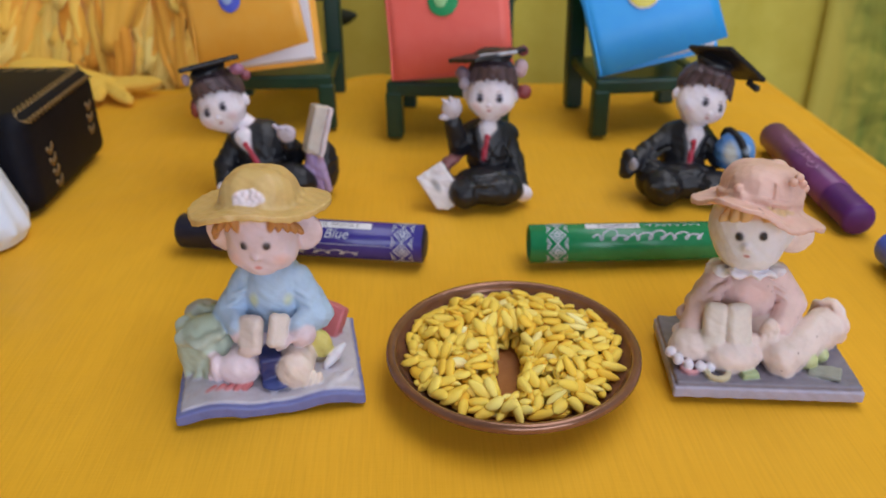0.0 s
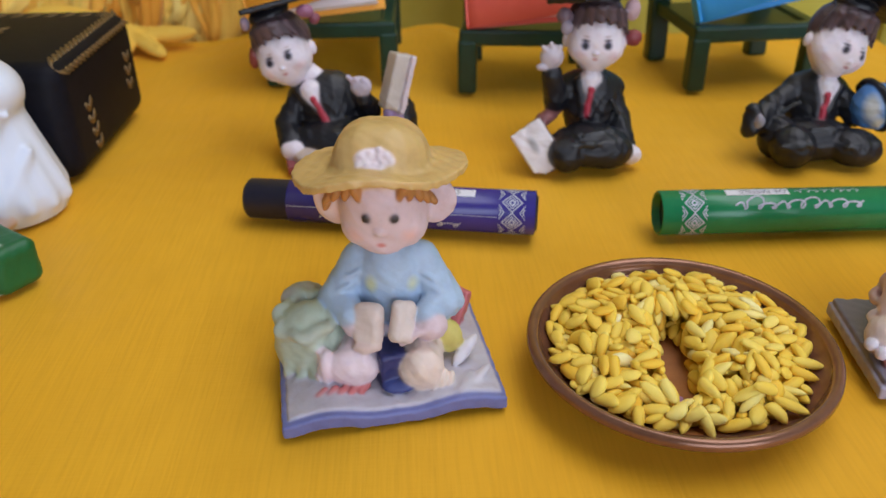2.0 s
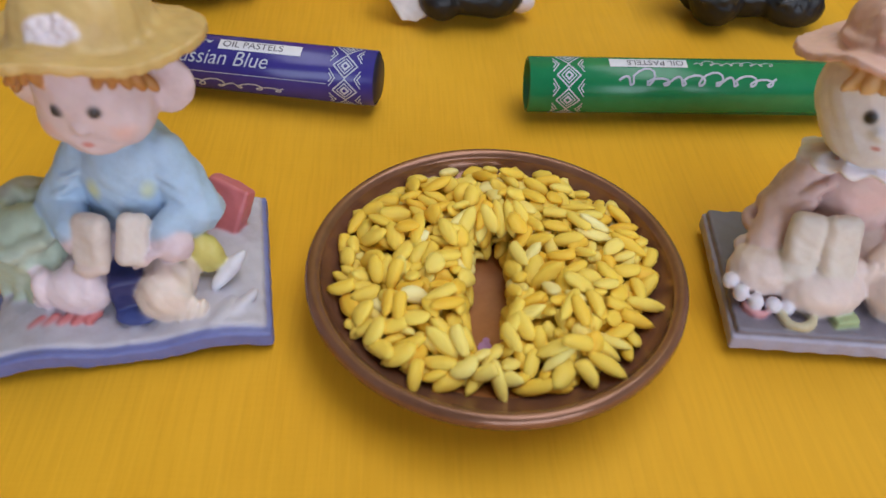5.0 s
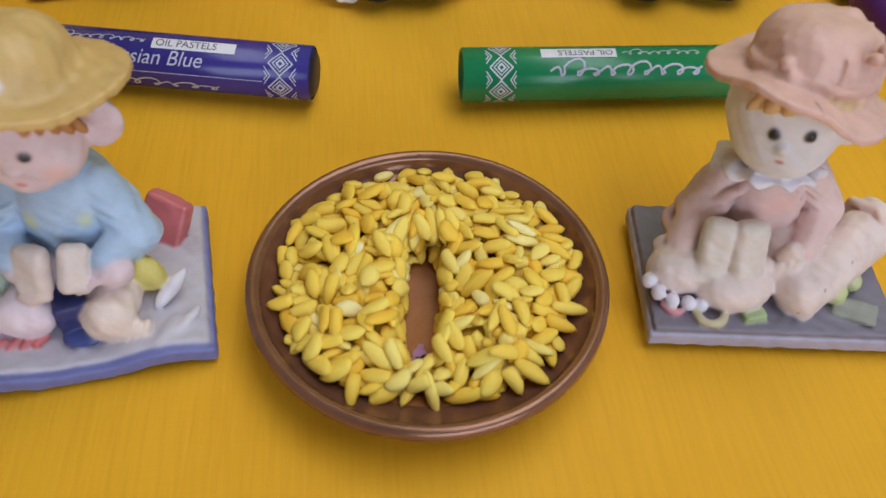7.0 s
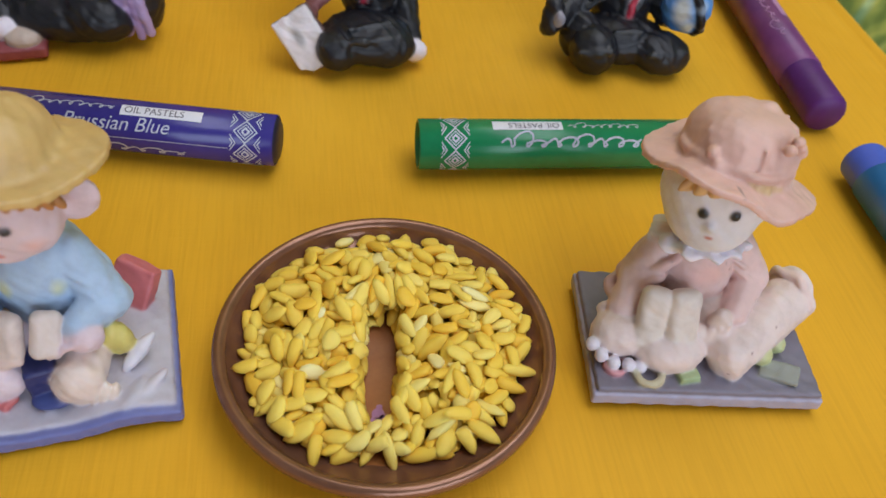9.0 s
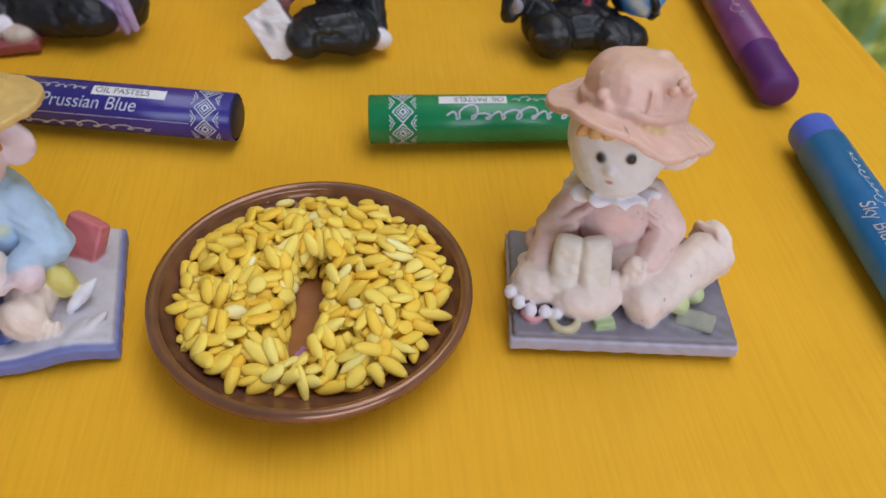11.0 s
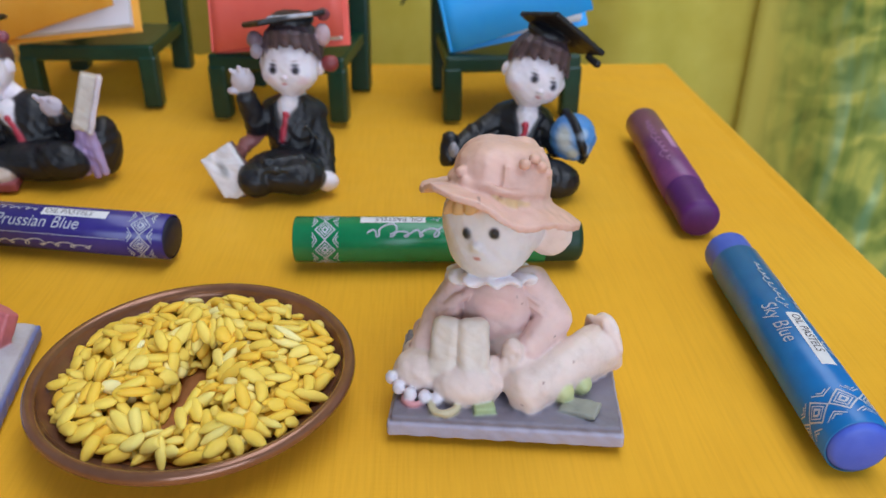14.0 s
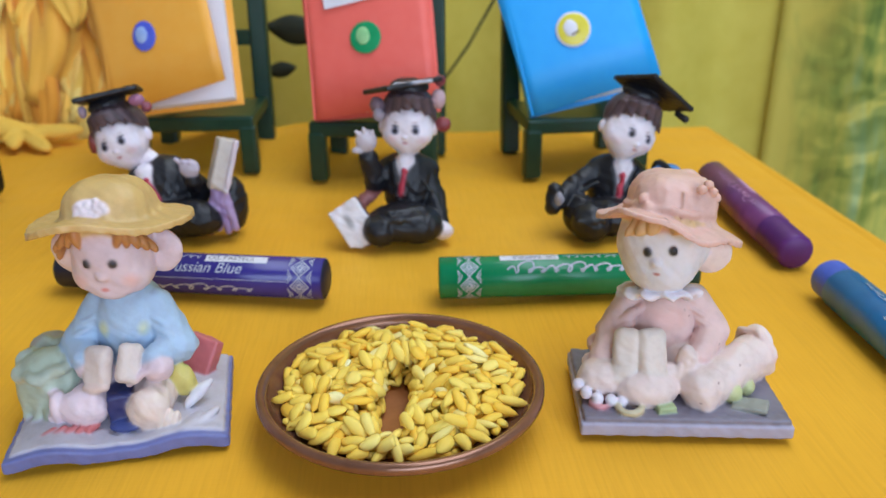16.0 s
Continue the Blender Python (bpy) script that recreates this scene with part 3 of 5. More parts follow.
def pastel(name, centre, yaw, length, wrapper, stick, label, left, right, hollow=False, roll=0.0):
    """left, right: how much of the bare stick shows past the wrapper at each end."""
    ob = empty(name, pose(*centre[:2], PASTEL_R, 0, 0, yaw) @ pose(0, 0, 0, roll, 0, 0), label, "oil pastel", "oil pastels on the cloth")
    h, r = length / 2, PASTEL_R
    c = 0.0007
    prof = [(0, -h), (r - 0.0016, -h), (r - 0.0007, -h + c), (r - 0.00035, -h + 2 * c), (r - 0.00035, h - 2 * c), (r - 0.0007, h - c), (r - 0.0016, h), (0, h)]
    if hollow:
        prof = [(0, -h + 0.0022)] + [(r - 0.0008, -h + 0.0022), (r - 0.0006, -h + 0.003)] + prof[4:]
    part("stick", revolve(prof, 48, "X"), stick, ob, "bare pastel ends", True)
    a, b = -h + left, h - right
    wall = [(r - 0.00035, a), (r, a + 0.00015), (r, b - 0.00015), (r - 0.00035, b)]
    if hollow:
        wall = [(r - 0.0007, -h + 0.006), (r - 0.0007, -h + 0.0002), (r - 0.0003, -h), (r, -h + 0.0003), (r, b - 0.00015), (r - 0.00035, b)]
    part("wrapper", revolve(wall, 48, "X"), wrapper, ob, "glossy printed paper wrapper", True)
    return ob, h


def build_pastels():
    r = PASTEL_R
    # prussian blue
    ob, h = pastel("oil_pastel", (-0.0814, 0.0497), -6.2, 0.0800, NAVY, NAVY_STICK, "dark navy oil pastel stick in a purple-blue paper wrapper", 0.0125, 0.0006)
    part("pattern_band", band(h - 0.0100, h - 0.0032, r), SILVER, ob)
    lab = part("label", patch(h - 0.0345, h - 0.0165, 62, 88, r), WHITE, ob, "white label strip")
    part("lettering", lettering("OIL PASTELS", 0.0024, h - 0.0337, 75, r), INK, lab)
    part("lettering", lettering("Prussian Blue", 0.0044, h - 0.0470, 42, r, shear=0.3), SILVER, ob, "silver slanted colour name")
    part("trade_mark", script_bars(h - 0.0560, h - 0.0360, 78, r, 9, 0.0016), SILVER, ob)
    part("trade_mark", script_bars(h - 0.0580, h - 0.0200, -16, r, 9, 0.0026), SILVER, ob)
    bm = bmesh.new()
    stroke_ring(bm, [(-h + 0.0128, 12), (h - 0.0104, 12)], 0.00016, r)
    part("seam", bm, SILVER, ob, "thin pale seam of the wrapper")
    # green
    ob, h = pastel("oil_pastel", (0.0265, 0.0478), 3.0, 0.0735, GREENW, GREEN_STICK, "dark green oil pastel in a glossy green wrapper", 0.0, 0.0095, True)
    part("pattern_band", band(-h + 0.0050, -h + 0.0115, r), SILVER, ob)
    lab = part("label", patch(-h + 0.0170, -h + 0.0335, 72, 98, r), WHITE, ob, "white label strip")
    part("lettering", lettering("OIL PASTELS", 0.0022, -h + 0.0328, 85, r, True), INK, lab)
    part("trade_mark", script_bars(-h + 0.0190, -h + 0.0520, 42, r, 9, 0.0036), SILVER, ob)
    part("trade_mark", script_bars(-h + 0.0350, -h + 0.0520, 82, r, 8, 0.0016), SILVER, ob)
    # sky blue
    ob, h = pastel("oil_pastel", (0.1012, 0.0095), 93.0, 0.0735, SKYW, SKY_STICK, "bright blue oil pastel in a blue printed wrapper", 0.0010, 0.0085)
    part("pattern_band", band(-h + 0.0035, -h + 0.0105, r), SILVER, ob)
    lab = part("label", patch(-h + 0.0170, -h + 0.0350, 70, 98, r), WHITE, ob, "white label strip")
    part("lettering", lettering("OIL PASTELS", 0.0024, -h + 0.0342, 84, r, True), INK, lab)
    part("lettering", lettering("Sky Blue", 0.0041, -h + 0.0400, 120, r, True, 0.3), SILVER, ob, "silver slanted colour name")
    part("trade_mark", script_bars(-h + 0.0365, -h + 0.0560, 86, r, 9, 0.0018), SILVER, ob)
    part("trade_mark", script_bars(-h + 0.0180, -h + 0.0520, 46, r, 9, 0.0030), SILVER, ob)
    # purple
    ob, h = pastel("oil_pastel", (0.0961, 0.1030), 91.5, 0.0800, PURPW, PURP_STICK, "purple oil pastel with a worn mauve wrapper", 0.0180, 0.0020)
    part("label", patch(h - 0.0400, h - 0.0240, 62, 84, r), MARK, ob, "faded pinkish label")
    part("trade_mark", script_bars(h - 0.0500, h - 0.0150, 110, r, 9, 0.0026), MARK, ob)


# ---- bowl of seeds ----
BOWL = (-0.0175, -0.0124)
BOWL_SIZE = (1.016, 1.016, 0.90)


def build_bowl():
    ob = empty("bowl", pose(*BOWL, 0) @ Matrix.Diagonal((*BOWL_SIZE, 1)), "shallow round brown bowl with a thick rim, full of seeds", "bowl")
    prof = [(0, 0.0002), (0.0165, 0.0002), (0.0185, 0.0010), (0.0278, 0.0062), (0.0295, 0.0075), (0.0302, 0.0084), (0.0301, 0.0095), (0.0296, 0.0102), (0.0290, 0.0104), (0.0283, 0.0100), (0.0279, 0.0092)]
    inner = [(0.0279, 0.0092), (0.0276, 0.0080), (0.0262, 0.0066), (0.0225, 0.0044), (0.0195, 0.0028), (0.0170, 0.0016), (0, 0.0013)]
    part("shell", revolve(prof, 96), COPPER, ob, "brown glazed outside and rim", True)
    part("wall", revolve(inner[:4], 96), COPPER, ob, "dark brown inner wall", True)
    part("inside", revolve(inner[3:], 96), BOWL_IN, ob, "orange-brown inner floor", True)
    bm = bmesh.new()
    for x, y, s in ((-0.0014, -0.0112, 0.0012), (-0.0004, -0.0122, 0.0010), (-0.0020, -0.0126, 0.0009), (-0.0012, -0.0098, 0.0006), (-0.0012, -0.0136, 0.0009)):
        bmesh.ops.create_cone(bm, cap_ends=True, segments=12, radius1=s, radius2=s * 0.9, depth=0.0001, matrix=pose(x, y, 0.00152))
    part("stain", bm, MARK, ob, "small violet smear")


def seed_mesh(k):
    """A flattened plump seed, some pointed, some blunt, some broken off short."""
    rng = random.Random(50 + k)
    L, W, H = 0.0031 * rng.uniform(0.70, 1.2), 0.00138 * rng.uniform(0.80, 1.25), 0.00085 * rng.uniform(0.85, 1.2)
    bend, full = rng.uniform(-0.00035, 0.00035), (rng.uniform(0.55, 0.9), rng.uniform(0.42, 0.75))
    cut = rng.uniform(0.45, 0.75) if k % 4 == 0 else 1.0
    bm = bmesh.new()
    rings, nu, nr = [], 8, 8
    for i in range(nu + 1):
        t = -1 + 2 * i / nu
        s = max(1 - abs(t) ** 2.2, 0) ** full[t > 0]
        x = min(t, cut) * L
        if i in (0, nu):
            rings.append([bm.verts.new((x, bend, 0))])
            continue
        turn = [2 * math.pi * (j + 0.5) / nr for j in range(nr)]
        rings.append([bm.verts.new((x, bend * (2 * t * t - 1) + rng.uniform(0.92, 1.07) * W * s * math.cos(a), rng.uniform(0.90, 1.08) * H * s * math.sin(a))) for a in turn])
    for a, b in zip(rings, rings[1:]):
        for j in range(nr):
            q = (j + 1) % nr
            if len(a) == 1:
                bm.faces.new((a[0], b[q], b[j]))
            elif len(b) == 1:
                bm.faces.new((a[j], a[q], b[0]))
            else:
                bm.faces.new((a[j], a[q], b[q], b[j]))
    bmesh.ops.recalc_face_normals(bm, faces=bm.faces[:])
    me = bpy.data.meshes.new("melon_seed")
    bm.to_mesh(me)
    bm.free()
    me.polygons.foreach_set("use_smooth", [True] * len(me.polygons))
    me.materials.append(SEED)
    return me, L, W, H


def build_seeds():
    """Seeds dropped one after another on the heap, each lying on what is below it."""
    rng = random.Random(7)
    kinds = [seed_mesh(k) for k in range(16)]
    cell, half = 0.0004, 0.029
    n = int(2 * half / cell)
    xs = -half + cell * (np.arange(n) + 0.5)
    X, Y = np.meshgrid(xs, xs, indexing="ij")
    R = np.sqrt(X ** 2 + Y ** 2)
    ground = 0.0013 + 0.54 * np.clip(R - 0.0170, 0, 1)
    hm = ground.copy()
    # bare strip of floor in the heap, from the middle towards the near side
    gap = np.sqrt((np.abs(X + 0.0010 - 0.04 * Y) / 0.0027) ** 2 + (np.clip(np.abs(Y + 0.0036) - 0.0083, 0, 1) / 0.0032) ** 2)
    want = 0.0074 + 0.0016 * np.cos(np.pi * np.clip((R - 0.012) / 0.014, -1, 1)) + 0.0010 * (Y > 0.004)
    want = want - 0.0024 * np.clip((-Y - 0.010) / 0.006, 0, 1) * np.exp(-(X / 0.009) ** 2)
    want = np.where(gap < 1.0, -1.0, np.minimum(want, 0.0014 + (gap - 1.0) * 0.0095 + 0.0018))
    want = np.where(R > 0.0261, -1.0, want)
    count, bed = 0, []
    for it in range(9000):
        if count >= 760:
            break
        lack = want - hm
        ok = np.argwhere(lack > 0.0004)
        if not len(ok):
            break
        i, j = ok[rng.randrange(len(ok))]
        cx, cy = xs[i], xs[j]
        me, L, W, H = rng.choice(kinds)
        yaw = rng.uniform(0, math.pi)
        if gap[i, j] < 2.0:
            yaw = math.pi / 2 + rng.uniform(-0.7, 0.7)
        c, s = math.cos(yaw), math.sin(yaw)
        if math.hypot(cx + c * L, cy + s * L) > 0.0282 or math.hypot(cx - c * L, cy - s * L) > 0.0282:
            continue
        U, V = (X - cx) * c + (Y - cy) * s, -(X - cx) * s + (Y - cy) * c
        foot = (U / L) ** 2 + (V / W) ** 2 < 1
        if foot.sum() < 12 or (gap[foot] < 0.9).mean() > 0.12:
            continue
        A = np.c_[U[foot], V[foot], np.ones(foot.sum())]
        (gu, gv, g0), *_ = np.linalg.lstsq(A, hm[foot], rcond=None)
        gu, gv = max(-0.75, min(0.75, gu + rng.uniform(-0.28, 0.28))), max(-0.9, min(0.9, gv + rng.uniform(-0.45, 0.45)))
        rest = np.percentile(hm[foot] - gu * U[foot] - gv * V[foot], 56)
        z = rest + H * 0.55
        if z > 0.0110:
            continue
        tilt = Matrix.Rotation(yaw, 4, "Z") @ Matrix.Rotation(-math.atan(gu), 4, "Y") @ Matrix.Rotation(math.atan(gv), 4, "X")
        bed.append((me, Matrix.Translation((BOWL[0] + cx, BOWL[1] + cy, z)) @ tilt))
        q = np.clip(1 - (U / L) ** 2 - (V / W) ** 2, 0, 1)
        hm = np.where(foot, np.maximum(hm, z + gu * U + gv * V + H * np.sqrt(q)), hm)
        count += 1
    # the lowest, mostly covered seeds are one bed; those on top are seeds of their own
    low = max(len(bed) - 290, 0)
    bm = bmesh.new()
    for me, m in bed[:low]:
        n0 = len(bm.verts)
        bm.from_mesh(me)
        bm.verts.ensure_lookup_table()
        bmesh.ops.transform(bm, matrix=m, verts=bm.verts[n0:])
    if low:
        tagged(as_object("seed_bed", bm, SEED_BED), "lower layer of pale-yellow melon seeds in the bowl", "seeds", kind="stuff")
    for me, m in bed[low:]:
        ob = new("melon_seed", me)
        ob.matrix_world = m
        tagged(ob, "plump pale-yellow melon seed lying in the brown bowl", "seed", "seeds in the bowl")


# ---- chairs and notebooks ----


def build_chair(m):
    ob = empty("toy_chair", m, "small dark green plastic toy chair holding a notebook", "chair", "toy chairs in a row")
    w, d = 0.0225, 0.0215
    for x in (-w, w):
        bm = bmesh.new()
        box(bm, (x, -d, 0.0105), (0.0070, 0.0068, 0.0206), bevel=0.0012)
        part("leg", bm, GREENPL, ob)
        bm = bmesh.new()
        box(bm, (x, d + 0.0045, 0.056), (0.0080, 0.0074, 0.114), (-4, 0, 0), bevel=0.0012)
        part("back_post", bm, GREENPL, ob)
        bm = bmesh.new()
        box(bm, (x, 0, 0.0218), (0.0050, 2 * d - 0.004, 0.0050), bevel=0.0008)
        part("side_rail", bm, GREENPL, ob)
    bm = bmesh.new()
    box(bm, (0, -d, 0.0218), (2 * w + 0.006, 0.0060, 0.0062), bevel=0.0012)
    part("front_rail", bm, GREENPL, ob)
    for z in (0.050, 0.075, 0.100):
        bm = bmesh.new()
        box(bm, (0, d + 0.0045 + (z - 0.056) * 0.07, z), (2 * w - 0.004, 0.0040, 0.0070), (-4, 0, 0), bevel=0.0010)
        part("back_slat", bm, GREENPL, ob)
    bm = bmesh.new()
    box(bm, (0, 0.001, 0.0222), (2 * w - 0.0045, 2 * d - 0.004, 0.0022), bevel=0.0009)
    part("seat", bm, GREENPL, ob)
    return ob


def disc(r, z, squash=1.0, h=0.00025):
    bm = revolve([(0, z), (r, z), (r, z + h * 0.6), (r * 0.94, z + h), (0, z + h)], 40)
    bmesh.ops.scale(bm, vec=(squash, 1, 1), verts=bm.verts[:])
    return bm


def notebook(name, m, w, h, colour, opening, twist, label, sticker):
    """Spine along local y at x = 0; the cover swings out by `opening` degrees."""
    ob = empty(name, m, label, "notebook", "notebooks on the toy chairs")
    bm = bmesh.new()
    box(bm, (w / 2, h / 2, 0.0005), (w, h, 0.0009), bevel=0.0003)
    part("back_cover", bm, colour, ob)
    for k in range(4):
        bm = bmesh.new()
        box(bm, (w / 2 - 0.0010, h / 2 + 0.0005, 0.0016 + 0.0010 * k), (w - 0.0035, h - 0.003 - 0.0003 * k, 0.00085), bevel=0.0002)
        part("page_block", bm, PAPER, ob, "white inner pages")
    bm = bmesh.new()
    box(bm, (0.0002, h / 2, 0.0030), (0.0010, h, 0.0056), bevel=0.0004)
    part("spine", bm, colour, ob)
    hinge = pose(0.0004, 0, 0.0056) @ Matrix.Rotation(-radians(opening), 4, "Y") @ Matrix.Rotation(radians(twist), 4, "Z")

    def leaf(u, v):
        return (w * u, h * v, 0.0006 * math.sin(math.pi * u) * 2.2)
    cover = part("front_cover", sheet(leaf, 12, 4, 0.0007), colour, ob, "", True, hinge)
    cx, cy, r, a, b = sticker
    part("sticker", disc(r, 0, 0.86 if a is STK_BLUE else 1.0), a, cover, "shiny round sticker", True, pose(cx, cy, 0.0019))
    part("sticker_motif", disc(r * 0.55, 0, 0.8), b, cover, "", True, pose(cx - r * 0.15, cy + r * 0.12, 0.0022))
    if a is STK_YEL:
        part("sticker_edge", disc(r * 1.12, 0), WHITE, cover, "", True, pose(cx, cy, 0.0017))
        bm = bmesh.new()
        box(bm, (0, -0.0016, 0), (0.0034, 0.0007, 0.0002))
        part("sticker_motif", bm, STK_DARK, cover, "", False, pose(cx, cy, 0.0026) @ pose(0, 0, 0, 0, 0, 12))
    return ob, cover


def build_chairs():
    first = build_chair(pose(-0.1152, 0.1875, 0, 0, 0, 3.5))
    copy_thing(first, pose(-0.0370, 0.1765, 0, 0, 0, -3.0))
    copy_thing(first, pose(0.0456, 0.1825, 0, 0, 0, 8.0))
    up = lambda x, y, z, yaw, lean, roll: pose(x, y, z, 0, 0, yaw) @ pose(0, 0, 0, 90 - lean, 0, 0) @ pose(0, 0, 0, 0, 0, roll)  # noqa: E731
    _, cover = notebook("notebook", up(-0.1440, 0.1640, 0.0240, 2, 22, 6), 0.0525, 0.0700, ORANGE, 17, 7, "orange notebook standing half open on a green toy chair", (0.0235, 0.0262, 0.0060, STK_BLUE, STK_PALE))
    bm = bmesh.new()
    box(bm, (0.0225, 0.0545, 0.0018), (0.026, 0.012, 0.0003), (0, 0, 4))
    lab = part("label", bm, WHITE, cover, "white name label")
    bm = bmesh.new()
    for k in range(3):
        box(bm, (0.0225 - 0.002 * k, 0.0575 - 0.0032 * k, 0.0021), (0.019 - 0.004 * k, 0.0011, 0.0002), (0, 0, 4))
    part("writing", bm, STK_PALE, lab)
    _, red_cover = notebook("notebook", up(-0.0605, 0.1560, 0.0243, -2, 22, 5), 0.0500, 0.0700, RED, 8, 2, "coral red notebook slightly open on a green toy chair", (0.0245, 0.0285, 0.0062, STK_GREEN, STK_LIME))
    bm = bmesh.new()
    box(bm, (0.0200, 0.0480, 0.0020), (0.022, 0.011, 0.0003), (0, 0, 4))
    lab = part("label", bm, WHITE, red_cover, "white name label")
    bm = bmesh.new()
    for k in range(2):
        box(bm, (0.0205 - 0.002 * k, 0.0505 - 0.0034 * k, 0.0023), (0.016 - 0.004 * k, 0.0010, 0.0002), (0, 0, 4))
    part("writing", bm, STK_PALE, lab)
    notebook("notebook", up(0.0252, 0.1625, 0.0240, 6, 22, 11), 0.0530, 0.0700, BLUE, 8, 4, "bright blue notebook leaning on a green toy chair", (0.0250, 0.0275, 0.0062, STK_YEL, WHITE))


# ---- black box ----


def build_black_box():
    ob = empty("trinket_box", pose(-0.2085, 0.1050, 0, 0, 0, 3), "black lacquered box with gold leaf ornaments", "box")
    bm = bmesh.new()
    box(bm, (0, 0, 0.0185), (0.0604, 0.0664, 0.0366), bevel=0.0062, segments=5)
    part("body", bm, BLACKLAC, ob, "", True)

    def leaf(name, m, n, a, b):
        for i in range(n):
            for s in (52, 128):
                bm = bmesh.new()
                bmesh.ops.create_icosphere(bm, subdivisions=1, radius=1.0, matrix=Matrix.Diagonal((a, a * 0.46, 0.00022, 1)))
                part(name, bm, GOLD, ob, "raised gold paint leaf", True, m @ pose(0, (i - n / 2) * b, 0) @ pose(0, 0, 0, 0, 0, s) @ pose(a * 0.80, 0, 0))
    # herring-bone rows along the lid edges, sprays on the side and front
    leaf("border_leaf", pose(0.0281, 0.0, 0.0347, 0, 45, 0), 18, 0.0033, 0.0032)
    leaf("border_leaf", pose(0.0, 0.0256, 0.0367, 0, 0, 0) @ pose(0, 0, 0, 0, 0, 90), 9, 0.0030, 0.0058)
    leaf("spray_leaf", pose(0.0303, -0.016, 0.0135, 90, 0, 90) @ pose(0, 0, 0, 0, 0, 8), 4, 0.0028, 0.0044)
    leaf("spray_leaf", pose(0.0303, 0.021, 0.0190, 90, 0, 90) @ pose(0, 0, 0, 0, 0, -8), 3, 0.0028, 0.0046)
    leaf("spray_leaf", pose(0.012, -0.0333, 0.0130, 90, 0, 0), 3, 0.0044, 0.0050)
    leaf("spray_leaf", pose(-0.004, 0.0, 0.0369), 4, 0.0035, 0.0050)


# ---- silk flower at the back ----


def build_flower():
    rng = random.Random(21)
    ob = empty("silk_flower", pose(-0.245, 0.255, 0), "large yellow-orange artificial flower with drooping silk petals", "artificial flower")

    def petal(L, W, bulge, seed):
        # a long creased petal: v runs from the root to the tip
        def fn(u, v):
            s = (u - 0.5) * 2
            w = W * math.sin(math.pi * (0.12 + 0.80 * v)) ** 0.8 * math.sqrt(max(1 - max(v - 0.84, 0) ** 2 / 0.0262, 0.02))
            x = s * w + 0.007 * math.sin(v * 3.0 + seed) + 0.0012 * math.sin(v * 19 + seed * 3) * abs(s)
            y = -bulge * math.sin(v * 2.6) + 0.22 * W * s * s + 0.0020 * math.sin(s * 3.6 + v * 4 + seed) + 0.0016 * math.sin(s * 9.5 - v * 3 + 2 * seed)
            return (x, y, -L * v)
        return sheet(fn, 10, 18, 0.0004)
    for i in range(240):
        x = -0.130 + 0.207 * ((i * 0.618) % 1.0)
        layer = (i % 6) / 5
        L = rng.uniform(0.095, 0.125)
        lean = rng.uniform(-50, -26)
        tip_z = -0.022 + 0.046 * layer * rng.random() + 0.022 * layer
        root = (x * 0.95, -0.006 + 0.022 * layer + L * math.sin(radians(-lean)), tip_z + L * math.cos(radians(lean)))
        me = part("petal", petal(L, rng.uniform(0.009, 0.023), rng.uniform(-0.002, 0.010), rng.uniform(0, 6.28)), PETAL, ob, "", True, pose(*root) @ pose(0, 0, 0, lean, 0, 0) @ pose(0, 0, 0, 0, rng.uniform(-14, 14) - 90 * x, rng.uniform(-22, 22)))
        at = me.data.attributes.new("along", "FLOAT", "POINT")
        at.data.foreach_set("value", [min(max(-v.co.z / 0.11, 0), 1) for v in me.data.vertices])
    bm = revolve([(0, 0.0002), (0.016, 0.0002), (0.012, 0.008), (0.004, 0.02), (0.004, 0.12), (0.010, 0.15), (0, 0.16)], 24)
    part("stem", bm, PETAL, ob, "", True, pose(0, 0.075, 0))

    # soft lobed yellow felt petal that lies on the cloth
    g = Sculpt(0.6)
    y = (0.93, 0.62, 0.11)
    g.ball((-14, 5, 7.5), (17, 8.0, 5.0), y, (0, 12, -10), 3)
    g.ball((9.5, 4.5, 6.2), (13.5, 5.2, 3.4), y, (0, -4, 6), 2)
    g.ball((5.0, -5.5, 4.2), (12.0, 4.2, 2.8), y, (0, 10, -42), 2)
    g.ball((-6.0, -5.0, 4.6), (9.5, 3.8, 2.8), y, (0, 8, -66), 2)
    g.ball((-36, 8, 12.5), (18, 8.0, 5.5), y, (0, 6, 4), 3)
    g.ball((-34, -1, 7), (13, 5.5, 4.0), y, (0, 4, 22), 3)
    for p, q in (((-6, 5, 9.6), (19, 5.5, 8.8)), ((-2, 0, 8.0), (11, -11, 5.6)), ((-8, 1, 8.6), (-9, -11, 5.8)), ((-44, 8, 17.6), (-12, 5, 12.0))):
        g.limb(p, q, 0.8, 0.5, (0.90, 0.56, 0.08), 1.4)
    g.done("felt_petal", pose(-0.2060, 0.2100, 0), "pale yellow soft lobed petal lying on the cloth", "artificial petal", 0.15, FELT)


